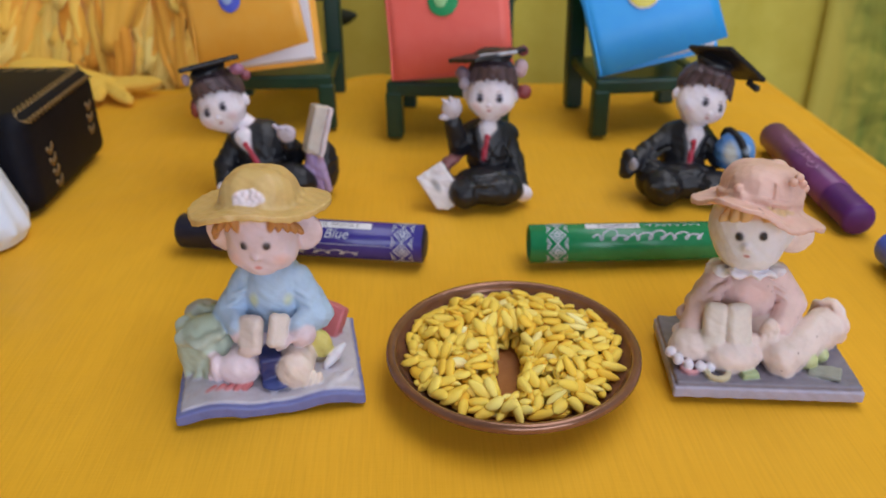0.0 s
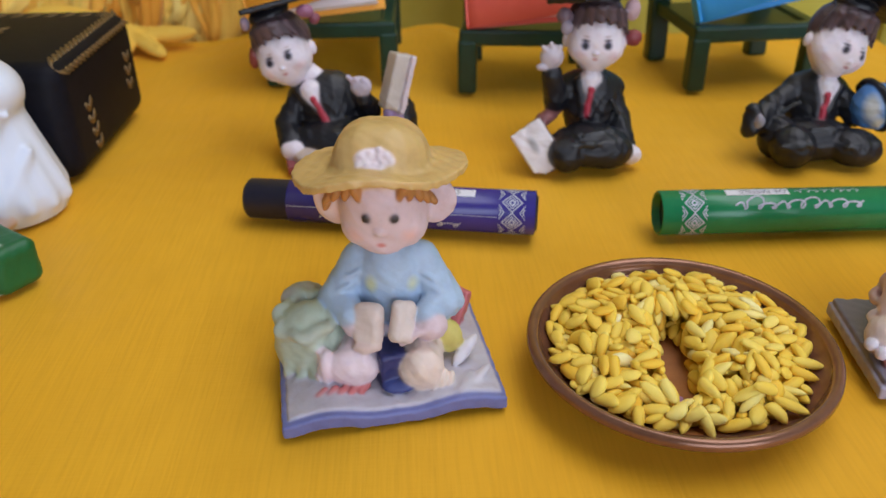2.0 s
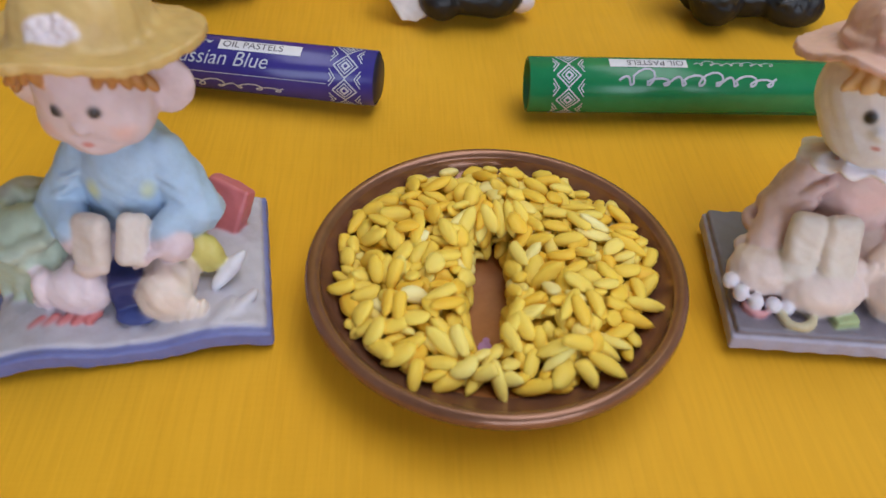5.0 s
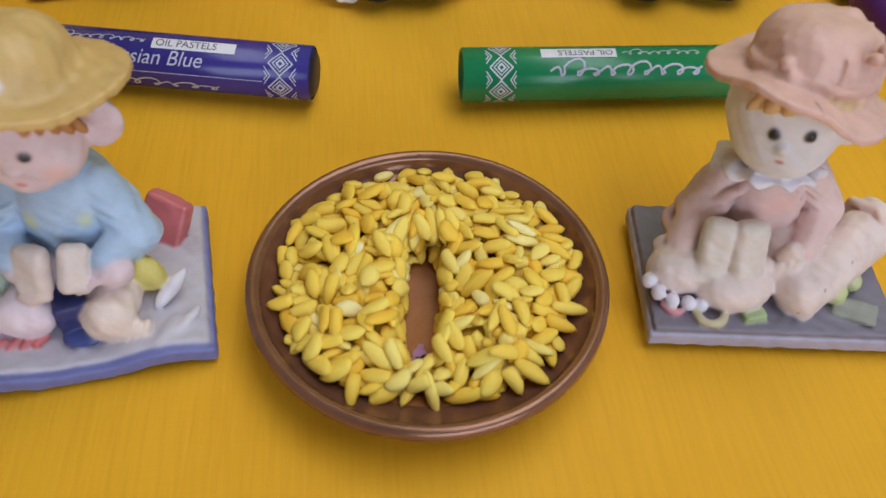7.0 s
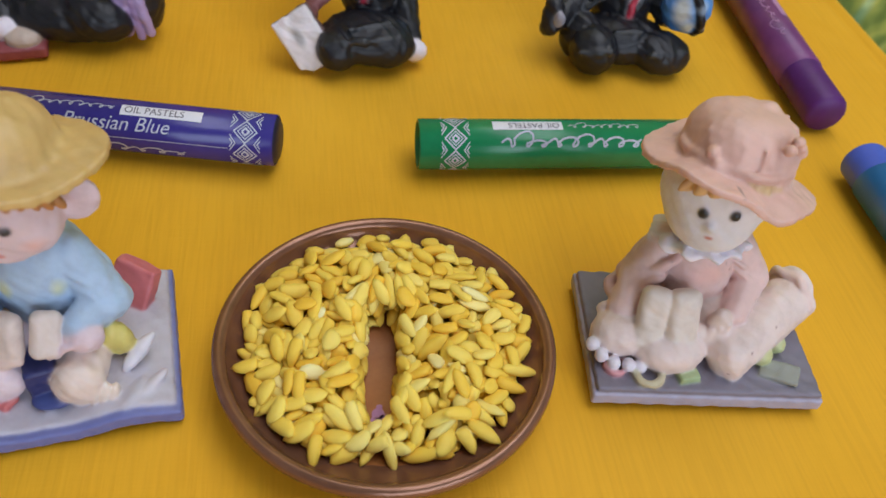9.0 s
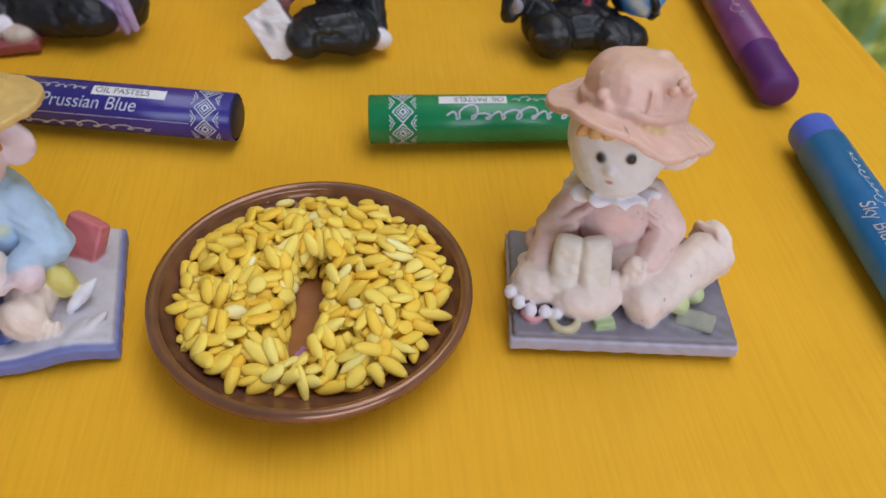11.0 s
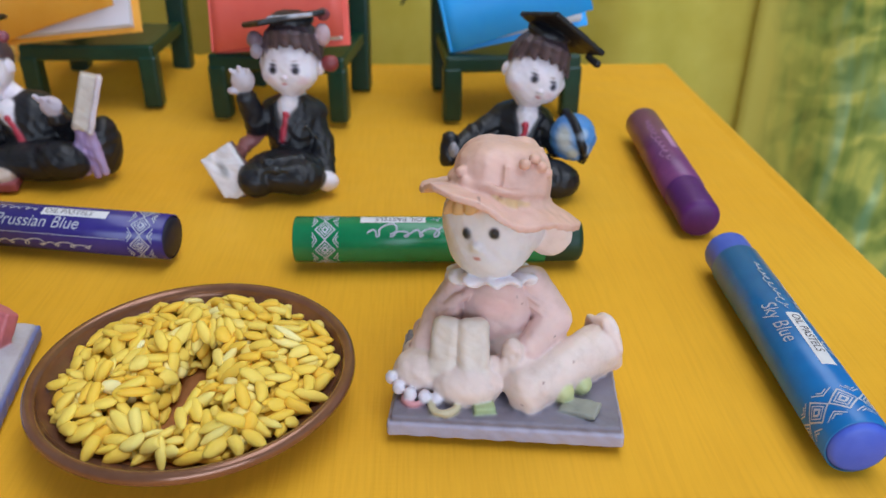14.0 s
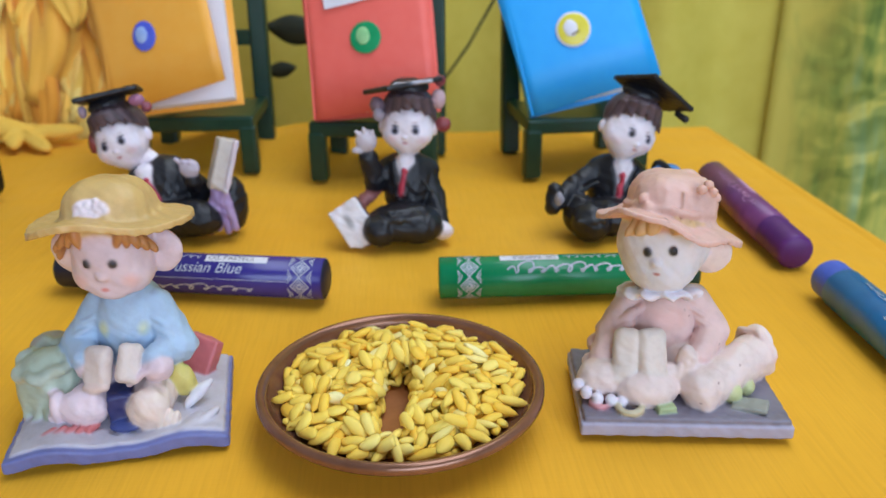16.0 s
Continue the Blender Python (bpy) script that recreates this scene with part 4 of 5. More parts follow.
def build_back_bits():
    # dark leaves behind the chairs and a thin cord against the curtain
    for x, z, s, a in ((-0.094, 0.062, 0.017, 8), (-0.104, 0.040, 0.009, -10)):
        def fn(u, v, s=s):
            q = (u - 0.5) * 2
            return (s * (v - 0.5) * 2, 0.002 * q * q, q * s * 0.48 * math.sin(math.pi * min(max(v, 0.02), 0.98)))
        ob = as_object("dark_leaf", sheet(fn, 6, 12, 0.0005), FOLIAGE)
        ob.matrix_world = pose(x, 0.300, z - 0.02, 0, a, 0)
        tagged(ob, "dark artificial leaf against the yellow curtain", "leaf")
    cu = bpy.data.curves.new("cord", "CURVE")
    cu.dimensions, cu.bevel_depth = "3D", 0.0009
    sp = cu.splines.new("POLY")
    pts = [(-0.012, 0.372, 0.000), (0.004, 0.372, 0.022), (0.020, 0.372, 0.050), (0.034, 0.372, 0.082), (0.044, 0.372, 0.120)]
    sp.points.add(len(pts) - 1)
    for p, c in zip(sp.points, pts):
        p.co = (*c, 1)
    cu.materials.append(FOLIAGE)
    tagged(new("cord", cu), "thin dark cord hanging against the yellow curtain", "cord")

# ---- figurines (each one plain mesh) ----
SKIN, BLACK = (0.74, 0.59, 0.64), (0.010, 0.010, 0.014)


def build_boy():
    g = Sculpt(0.30)
    blue, hat, hair = (0.43, 0.57, 0.75), (0.64, 0.43, 0.16), (0.48, 0.22, 0.07)
    page, edge, bag, sole = (0.54, 0.51, 0.57), (0.16, 0.18, 0.42), (0.46, 0.54, 0.43), (0.80, 0.66, 0.71)
    wave = lambda x, y: 0.8 * np.cos(np.clip(np.abs(x) / 21, 0, 1) * 6.2 + 2.4)  # noqa: E731
    g.block((0, -1, 1.7), (21.6, 16.8, 1.5), edge, (0, 0, 12.8), 0.5, 0.2, wave)
    g.block((0, -0.4, 2.6), (20.6, 15.8, 1.2), page, (0, 0, 12.8), 0.5, 0.1, wave)
    g.ball((1.0, 4, 37.4), (8.7, 8.9, 9.4), SKIN)
    g.ball((-3.0, 0.4, 32.9), (3.6, 3.4, 3.0), SKIN, k=3)
    g.ball((5.0, 0.4, 32.9), (3.6, 3.4, 3.0), SKIN, k=3)
    g.ball((0.9, -1.6, 30.4), (3.0, 2.0, 1.8), SKIN, k=2.2)
    g.ball((0.8, -4.3, 34.4), (0.9, 0.8, 0.8), SKIN, k=1.2)
    g.ball((10.2, 4.2, 36.8), (4.4, 1.6, 4.9), SKIN, (0, 24, 0))
    # Left ear tinted more orange: its shadowed look is put into the colour.
    g.ball((-8.4, 4.2, 36.4), (4.2, 1.6, 4.9), (0.82, 0.62, 0.58), (0, -24, 0))
    for x, z, y, a in ((-7, 41.2, -1.6, 30), (-5, 42.2, -2.9, 15), (6.4, 42.4, -3.0, 5), (7.8, 41.8, -2.2, -12), (8.8, 41.0, -1.2, -25), (-9.0, 39.4, 0.8, 35), (-9.6, 37.6, 2.0, 20), (-3.4, 42.4, -3.6, -10), (-8.2, 40.2, -0.6, 42), (5.2, 42.6, -3.5, 22), (9.6, 39.8, 0.2, -40)):
        g.ball((x, y, z), (0.85, 0.8, 2.3), hair, (0, a, 0), 0.4)
    g.brim((-0.4, 4.2, 43.6), 16.4, 13.8, hat, (-8, -2, 4), 0.75, lambda r, a: 0.9 - 1.9 * r * r * (0.6 + 0.4 * np.cos(2 * a)) + 0.8 * r * np.sin(3 * a + 0.6))
    g.block((0.6, 5.4, 45.0), (8.9, 8.8, 7.2), hat, (-7, 1, 0), 7.0, 1.8)
    g.coat((0.2, -2.4, 48.2), (4.0, 3.2, 2.2), (0.84, 0.72, 0.74), (-38, 0, 0), 0.25)
    for i in range(14):
        a = i * 2.4
        q = 0.25 + 0.05 * i
        g.ball((0.2 + 3.6 * q * math.cos(a), -2.7 + 0.9 * q * math.sin(a) + 0.12 * q * q, 48.3 + 1.9 * q * math.sin(a)), (0.5, 0.35, 0.42), (0.88, 0.78, 0.80), k=0.5)
    g.ball((1.6, 5, 19), (8.2, 8.0, 11.6), blue, k=1.0)
    for s, sx in ((-1, -5.2), (1, 8.2)):
        e = (sx + s * 3.8, 0.8, 16.5)
        g.limb((sx - s * 0.8, 4, 24.4), e, 3.5, 3.8, blue, 0.7)
        g.limb(e, (sx + s * 0.5, -4.6, 16.0), 3.8, 2.8, blue, 0.7)
        for q in range(3):
            g.ring((sx + s * (1.2 + 1.5 * q), 3.2 - 1.1 * q, 22.4 - 2.4 * q), 3.7, 0.55, blue, (0, s * 30, 0), 1, 0.15, 4, 0.5)
    g.ball((9.6, -5.8, 14.6), (3.4, 2.6, 2.9), SKIN, k=0.5)
    for i in range(3):
        g.limb((9.0 - 1.6 * i, -7.6, 15.2 - 0.8 * i), (6.8 - 1.3 * i, -8.2, 14.0 - 0.9 * i), 0.9, 0.75, SKIN, 0.3)
    g.ball((-5.0, -5.6, 14.4), (2.4, 2.2, 2.6), SKIN, k=0.5)
    for x, c in ((-2.0, (0.56, 0.62, 0.42)), (6.4, (0.60, 0.66, 0.46))):
        g.coat((x, -2.6, 21.6), (1.7, 3.0, 2.4), c, (0, 0, 0), 0.7)
    g.block((-2.2, -6.6, 15.6), (3.0, 1.7, 4.1), (0.72, 0.61, 0.56), (-24, -4, -16), 1.6)
    g.ball((-2.4, -9.0, 11.8), (2.8, 1.2, 1.1), (0.70, 0.55, 0.50), k=0.8)
    g.block((4.4, -6.8, 16.2), (2.5, 1.6, 4.2), (0.72, 0.62, 0.57), (-24, 16, 20), 1.5)
    g.limb((-2.5, 2, 8), (-4.6, -6.5, 7.4), 5.4, 4.4, sole, 1.0)
    g.limb((6.5, 2, 8), (8.0, -6.5, 7.4), 5.4, 4.2, (0.80, 0.66, 0.60), 1.0)
    g.ball((-5.6, -9.4, 7.2), (5.3, 3.4, 3.9), sole, (0, 8, 0))
    g.ball((-10.4, -9.8, 7.6), (1.7, 2.4, 3.7), sole, k=0.5)
    for i in range(4):
        g.ball((-11.8 + 0.2 * i, -10.6 + 0.5 * i, 5.6 + 1.5 * i), (0.9, 0.9, 0.85), (0.84, 0.72, 0.76), k=0.4)
    g.ball((8.0, -9.6, 7.0), (4.4, 3.2, 4.6), (0.80, 0.66, 0.58), (0, 20, 0))
    for i in range(3):
        g.ball((10.6 + 1.3 * i, -10.6 + 0.3 * i, 5.2 - 0.5 * i), (1.0, 1.5, 2.9), (0.84, 0.71, 0.62), (0, 18, 0), 0.3)
    g.block((1.6, -7.2, 6.6), (2.6, 3.6, 4.0), (0.030, 0.035, 0.14), (0, 0, 20), 0.6)
    g.ball((3.6, -11.0, 4.2), (3.4, 2.2, 1.2), (0.05, 0.07, 0.24), (0, 0, 10), 0.3)
    g.ball((-14.6, -2.4, 8.6), (7.4, 6.2, 8.6), bag, (0, 8, 10), 0.8)
    for q, (p0, p1) in enumerate((((-19, -7, 4), (-17.5, -5, 13)), ((-16, -8.6, 3.6), (-12, -6.4, 14)), ((-10.5, -7.6, 4), (-13.5, -7.6, 12.5)), ((-20.5, -3, 6), (-19.5, -1, 14)))):
        g.limb(p0, p1, 0.9, 1.3, (0.50, 0.58, 0.48), 1.4)
    g.ring((-15.0, -2.6, 14.6), 5.6, 1.3, (0.44, 0.50, 0.41), (14, -8, 0), 0.9, 0.5, 7, 0.8)
    g.ball((-17, 4.5, 14.0), (4.6, 3.2, 3.4), (0.42, 0.40, 0.34), (0, 0, 20), 0.8)
    g.limb((-13, -9, 5.0), (-15, -3, 14), 1.3, 1.4, (0.38, 0.44, 0.33), 0.6)
    g.ball((12.8, -2.2, 9.8), (3.0, 2.0, 4.2), (0.66, 0.57, 0.16), (0, -20, 0), 0.5)
    g.block((12.6, 12.0, 7.2), (4.0, 1.8, 4.6), (0.60, 0.17, 0.18), (-28, 10, -22), 0.7)
    g.ball((16.4, -3.0, 6.8), (1.4, 4.2, 1.2), (0.70, 0.67, 0.73), (24, 0, -38), 0.6)
    g.ball((19.6, -7.6, 4.4), (1.0, 3.2, 0.7), (0.62, 0.58, 0.63), (6, 0, -32), 0.8)
    g.ball((16.6, -10.0, 4.2), (0.8, 3.0, 0.6), (0.50, 0.47, 0.52), (0, 0, -20), 0.9)
    for i in range(5):
        g.limb((-11.6 + 2.0 * i, -14.8 + 0.55 * i, 4.0), (-10.6 + 2.0 * i, -13.2 + 0.5 * i, 4.3), 0.7, 0.7, (0.60, 0.16, 0.16), 0.4)
    for x in (-1.6, 3.4):
        g.ball((x, -4.35, 37.3), (0.85, 0.65, 0.95), (0.004, 0.006, 0.006), k=0.1)
    g.coat((0.8, -3.6, 31.4), (1.2, 2.2, 0.6), (0.66, 0.26, 0.25), soft=0.6)
    g.coat((-4.6, -4, 33.2), (2.6, 3, 2.2), (0.82, 0.50, 0.46), soft=1)
    g.coat((6.4, -4, 33.2), (2.6, 3, 2.2), (0.82, 0.50, 0.46), soft=1)
    g.done("boy_figurine", pose(-0.0770, -0.0115, 0), "resin boy figurine in a yellow hat sitting on an open book", "figurine", folds=0.08, below=25.0)


def build_girl():
    g = Sculpt(0.30)
    pink, hat, cream, white, hair = (0.78, 0.56, 0.52), (0.74, 0.47, 0.39), (0.79, 0.65, 0.60), (0.86, 0.82, 0.90), (0.62, 0.40, 0.19)
    skin, slate = (0.77, 0.75, 0.79), (0.21, 0.19, 0.24)
    g.block((0.0, -2.0, 2.2), (21.2, 14.5, 2.1), slate, (0, 0, -2), 0.5)
    g.block((0.0, -2.0, 1.6), (21.8, 15.0, 1.5), (0.42, 0.40, 0.52), (0, 0, -2), 0.5, 0.2)
    g.ball((-3.2, 5.6, 35.2), (9.9, 9.0, 9.3), skin)
    g.ball((-4.4, 1.8, 29.8), (6.6, 5.6, 4.6), skin, (0, 0, -20), 3)
    g.ball((-6.6, -3.0, 33.4), (0.8, 0.8, 0.7), skin, k=1.2)
    g.ball((7.2, 5.0, 32.2), (4.2, 1.9, 4.6), (0.84, 0.70, 0.66), (0, 38, -14))
    for x, y, z, a in ((-11.6, 0.6, 38.6, 30), (-10.0, -1.2, 39.6, 20), (-8.2, -2.6, 40.4, 5), (-3.6, -3.6, 40.8, 0), (-1.2, -3.4, 40.4, -12), (1.2, -2.6, 39.6, -25), (3.2, -1.2, 38.8, -35), (4.8, 0.6, 37.6, -40)):
        g.ball((x, y + 0.2, z + 1.0), (0.8, 0.8, 2.0), hair, (0, a, 0), 0.5)
        g.ball((x + 0.9, y, z + 0.7), (0.6, 0.6, 1.6), (0.70, 0.46, 0.22), (0, a + 14, 0), 0.4)
    g.brim((-3.0, 4.4, 40.1), 15.2, 13.6, hat, (-14, 8, -12), 0.62, lambda r, a: 1.0 - 2.0 * r * r * (0.6 + 0.4 * np.cos(2 * a)) + 1.1 * r * np.sin(3 * a + 2.0) - 1.7 * r ** 3 * np.maximum(np.cos(a + 0.2), 0) + 0.35 * r * np.sin(7 * a))
    g.block((-2.2, 6.4, 42.6), (8.9, 8.6, 7.6), hat, (-6, 8, 0), 6.4, 2.0)
    for i in range(9):
        a = -2.9 + i * 0.46
        g.limb((-2.2 + 7.6 * math.cos(a), 6.2 + 7.4 * math.sin(a), 48.2), (-2.6 + 9.3 * math.cos(a), 5.8 + 8.9 * math.sin(a), 42.6), 0.28, 0.34, (0.71, 0.44, 0.36), 0.7)
    g.ring((-2.6, 5.6, 42.4), 8.9, 0.7, (0.68, 0.42, 0.34), (-14, 8, 0), 1.0, 0.25, 7, 0.7)
    for p in ((-9.6, 0.6, 46.6), (-8.8, -0.6, 45.2), (4.6, 0.6, 47.8), (5.6, 1.6, 46.2), (1.4, -1.6, 49.0), (3.2, -0.2, 49.6)):
        g.ball(p, (1.1, 1.0, 1.0), (0.72, 0.44, 0.35), k=0.4)
    for i in range(9):
        a = i * 0.7
        g.ball((-2.0 + 5.4 * math.cos(a), 6.4 + 5.2 * math.sin(a), 45.4 + 1.0 * math.sin(2 * a)), (2.6, 2.1, 3.4), hat, (0, 0, 40 * i), 1.4)
    g.coat((2.4, -0.4, 48.6), (1.2, 2, 0.8), (0.66, 0.36, 0.27), soft=0.6)
    g.ball((-2.0, 6, 16.0), (6.8, 6.6, 10.4), pink, k=0.6)
    g.coat((-2.6, -1.5, 19.6), (6.8, 4.4, 3.0), (0.80, 0.50, 0.45), (0, 0, -6), 0.7)
    g.ball((-2.6, 2.4, 15.8), (7.0, 4.6, 8.0), pink, k=1.4)
    g.ring((-3.2, 4.8, 23.8), 6.8, 1.9, white, (-16, 0, 0), 0.42, 0.45, 11, 0.4)
    g.ring((-3.4, 4.4, 22.9), 7.5, 1.1, white, (-20, 0, 0), 0.5, 0.7, 11, 0.4)
    g.limb((-8.6, 5.4, 21.6), (-12.6, 2.5, 15), 3.4, 3.9, pink, 0.3)
    g.limb((-12.6, 2.5, 15), (-15.6, -2.0, 11), 3.7, 3.2, pink, 0.6)
    for i in range(3):
        g.ring((-10.5 - 2 * i, 4 - 1.2 * i, 19.5 - 3 * i), 3.8, 1.1, (0.70, 0.47, 0.43), (0, -35, 0), 1, 0.25, 5, 0.4)
    g.ring((-17.0, -3.6, 10.2), 3.2, 1.0, (0.84, 0.68, 0.62), (10, -28, 0), 0.8, 0.5, 6, 0.5)
    g.limb((4.6, 5.4, 21.4), (8.8, 3.6, 14.4), 3.4, 4.0, pink, 0.4)
    g.limb((8.8, 3.0, 14.0), (4.0, -4.8, 13.0), 3.8, 2.4, pink, 0.4)
    for q in range(3):
        g.ring((5.4 + 1.5 * q, 4.6 - 0.9 * q, 19.4 - 2.2 * q), 3.5, 0.5, pink, (0, 32, 0), 1, 0.15, 4, 0.5)
    g.ball((1.0, -6.6, 12.6), (2.2, 1.7, 4.0), cream, (10, -10, 0), 0.5)
    for i in range(3):
        g.limb((-0.6 + 1.3 * i, -8.0, 12 + 0.8 * i), (-1.2 + 1.2 * i, -8.4, 8.6 + 0.8 * i), 0.8, 0.7, cream, 0.3)
    g.ball((-2.6, -7.0, 10.0), (2.2, 2.0, 2.0), cream, k=0.5)
    g.block((-12.0, -6.4, 13.0), (2.9, 1.9, 6.4), (0.72, 0.63, 0.56), (-24, 0, -14), 1.8, 0.2)
    g.block((-6.6, -7.2, 13.4), (3.1, 1.9, 6.4), (0.74, 0.65, 0.58), (-24, 0, 4), 1.8, 0.2)
    g.ball((-7.6, -8.4, 7.0), (7.0, 5.2, 4.4), cream, k=0.4)
    g.ball((-16.6, -5.6, 7.4), (5.4, 4.6, 4.6), cream, k=0.8)
    for x, y, z in ((-22.0, -8.0, 7.4), (-20.6, -10.0, 6.6), (-18.2, -11.2, 6.0), (-15.6, -11.6, 5.8), (-13.2, -11.6, 5.4)):
        g.ball((x, y, z), (1.25, 1.35, 1.35), (0.80, 0.76, 0.84), k=0.3)
    g.limb((0, 2, 9), (3.6, -10.0, 7.6), 5.6, 3.6, cream, 1.0)
    g.limb((3.6, -10.0, 7.4), (4.2, -13.0, 5.2), 3.4, 1.2, cream, 1.0)
    g.limb((4.0, -10.0, 7.2), (18.0, 1.6, 8.6), 4.2, 5.0, cream, 1.2)
    g.ball((19.8, 3.6, 9.2), (2.4, 4.8, 6.2), (0.84, 0.70, 0.66), (0, 0, 25), 0.6)
    g.ring((19.4, 3.4, 9.2), 5.0, 0.9, (0.82, 0.64, 0.58), (0, 80, 30), 1, 0.3, 6, 0.5)
    g.ring((-17.6, -10.9, 4.9), 1.9, 0.6, (0.66, 0.30, 0.32), (0, 0, 0), 1, 0, 3, 0.1)
    g.ring((-11.8, -12.9, 5.0), 2.4, 0.75, (0.60, 0.54, 0.36), (0, 0, 0), 1, 0, 3, 0.1)
    g.block((-4.4, -12.8, 4.9), (2.0, 1.8, 0.8), (0.40, 0.50, 0.26), (0, 0, 10), 0.3)
    g.block((13.6, -12.4, 5.0), (3.6, 2.2, 0.5), (0.30, 0.31, 0.27), (6, -8, -25), 0.3)
    g.ball((10.6, -9.4, 6.2), (2.1, 2.0, 2.1), (0.55, 0.58, 0.28), k=0.2)
    g.ball((14.4, -6.6, 6.0), (1.9, 1.9, 1.9), (0.55, 0.60, 0.30), k=0.2)
    for x, y, z in ((-8.3, -1.9, 35.6), (-3.4, -3.15, 36.3)):
        g.ball((x, y - 0.1, z), (0.9, 0.75, 1.0), (0.004, 0.005, 0.005), (0, 0, -15), 0.1)
    g.coat((-6.4, -3.0, 31.2), (0.9, 3.2, 0.5), (0.58, 0.27, 0.24), soft=0.5)
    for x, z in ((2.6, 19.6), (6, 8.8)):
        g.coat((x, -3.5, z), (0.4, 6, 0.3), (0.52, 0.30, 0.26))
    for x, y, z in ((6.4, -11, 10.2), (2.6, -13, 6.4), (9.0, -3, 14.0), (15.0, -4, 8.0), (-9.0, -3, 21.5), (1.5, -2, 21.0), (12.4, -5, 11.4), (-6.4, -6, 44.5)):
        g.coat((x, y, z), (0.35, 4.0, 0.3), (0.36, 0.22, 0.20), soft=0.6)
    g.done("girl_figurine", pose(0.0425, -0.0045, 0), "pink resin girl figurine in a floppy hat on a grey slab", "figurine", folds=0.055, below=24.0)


FACE, HAIR, PAGE = (0.86, 0.79, 0.86), (0.085, 0.055, 0.064), (0.68, 0.60, 0.54)


def grad_head(g, c, lean, cap_c, cap_rot, eyes, hair_bits):
    """Head with hair, painted face and a square cap. lean: degrees to the viewer's right."""
    x, y, z = c
    up = np.array([math.sin(radians(lean)), 0, math.cos(radians(lean))])
    side = np.array([math.cos(radians(lean)), 0, -math.sin(radians(lean))])
    o = np.array(c)
    g.ball(c, (8.5, 8.4, 9.0), FACE, (0, lean, 0))
    g.ball(tuple(o - up * 5.4 + np.array([0, -2.2, 0])), (4.6, 5.2, 4.4), FACE, (0, lean, 0), 3.0)
    for t in (-4.2, 4.2):
        g.ball(tuple(o + side * t - up * 2.6 + np.array([0, -3.6, 0])), (4.0, 4.2, 3.6), FACE, (0, lean, 0), 2.5)
    g.ball(tuple(o + up * 3.4 + np.array([0, 2.4, 0])), (9.4, 8.8, 9.4), HAIR, (0, lean, 0), 0.3)
    # combed strands that end in an uneven fringe, longer at the temples
    for i in range(17):
        t = -8.8 + 1.1 * i
        low = 2.6 + 4.4 * (1 - (t / 9.0) ** 2) + 0.7 * math.sin(i * 2.3)
        tip = o + side * (t + 0.5) + up * low + np.array([0, -7.6 + 0.072 * t * t, 0])
        root = o + side * t * 0.55 + up * 11.2 + np.array([0, -3.4 + 0.05 * t * t, 0])
        tone = tuple(0.8 * q + 0.35 * q * (i % 3) for q in HAIR)
        g.limb(tuple(root), tuple((root + tip) / 2 + up * 1.3 + np.array([0, -1.6, 0])), 0.8, 1.0, tone, 0.6)
        g.limb(tuple((root + tip) / 2 + up * 1.3 + np.array([0, -1.6, 0])), tuple(tip), 1.0, 0.5, tone, 0.6)
    for t in (-8.8, 8.8):
        p = o + side * t - up * 1.4
        g.ball(tuple(p + np.array([0, 0.6, 0])), (1.2, 1.7, 2.3), FACE, (0, lean, 0), 0.4)
        g.coat(tuple(o + side * t * 0.56 - up * 3.4 + np.array([0, -7.0, 0])), (2.6, 3.0, 2.0), (0.84, 0.64, 0.70), (0, lean, 0), 1.0)
    for s, u in eyes:
        p = o + side * s + up * u
        q = np.array([s / 8.5, 0, u / 9.0])
        d = -8.6 * math.sqrt(max(1 - (q * q).sum(), 0))
        g.coat((p[0], p[1] + d, p[2]), (1.75, 1.8, 1.7), (0.16, 0.15, 0.24), (0, lean, 0), 0.5)
        g.coat((p[0], p[1] + d, p[2] - 0.1), (1.05, 1.7, 1.2), (0.012, 0.010, 0.016), (0, lean, 0), 0.4)
        g.coat((p[0], p[1] + d, p[2] + 1.5), (1.8, 1.7, 0.55), (0.05, 0.04, 0.06), (0, lean, 0), 0.6)
        g.coat((p[0], p[1] + d, p[2] + 2.6), (1.7, 1.5, 0.4), (0.42, 0.30, 0.30), (0, lean, 0), 0.8)
    mid = (eyes[0][0] + eyes[1][0]) / 2
    p = o + side * mid - up * 4.8
    g.coat((p[0], p[1] - 7.4, p[2] + 0.2), (1.2, 2.6, 0.6), (0.55, 0.22, 0.24), (0, lean, 0), 0.6)
    p = o + side * mid - up * 2.7
    g.ball((p[0], p[1] - 8.3, p[2]), (0.8, 0.8, 0.7), FACE, k=0.6)
    g.ball(tuple((o + up * 12.4 + np.array([0, 1.6, 0]))), (6.6, 6.4, 2.6), BLACK, (0, lean, 0), 0.3)
    g.block(cap_c, (10.2, 10.2, 0.8), BLACK, cap_rot, 0.4, 0.3)
    for b, r, col in hair_bits:
        g.ball(b, r, col, k=0.5)


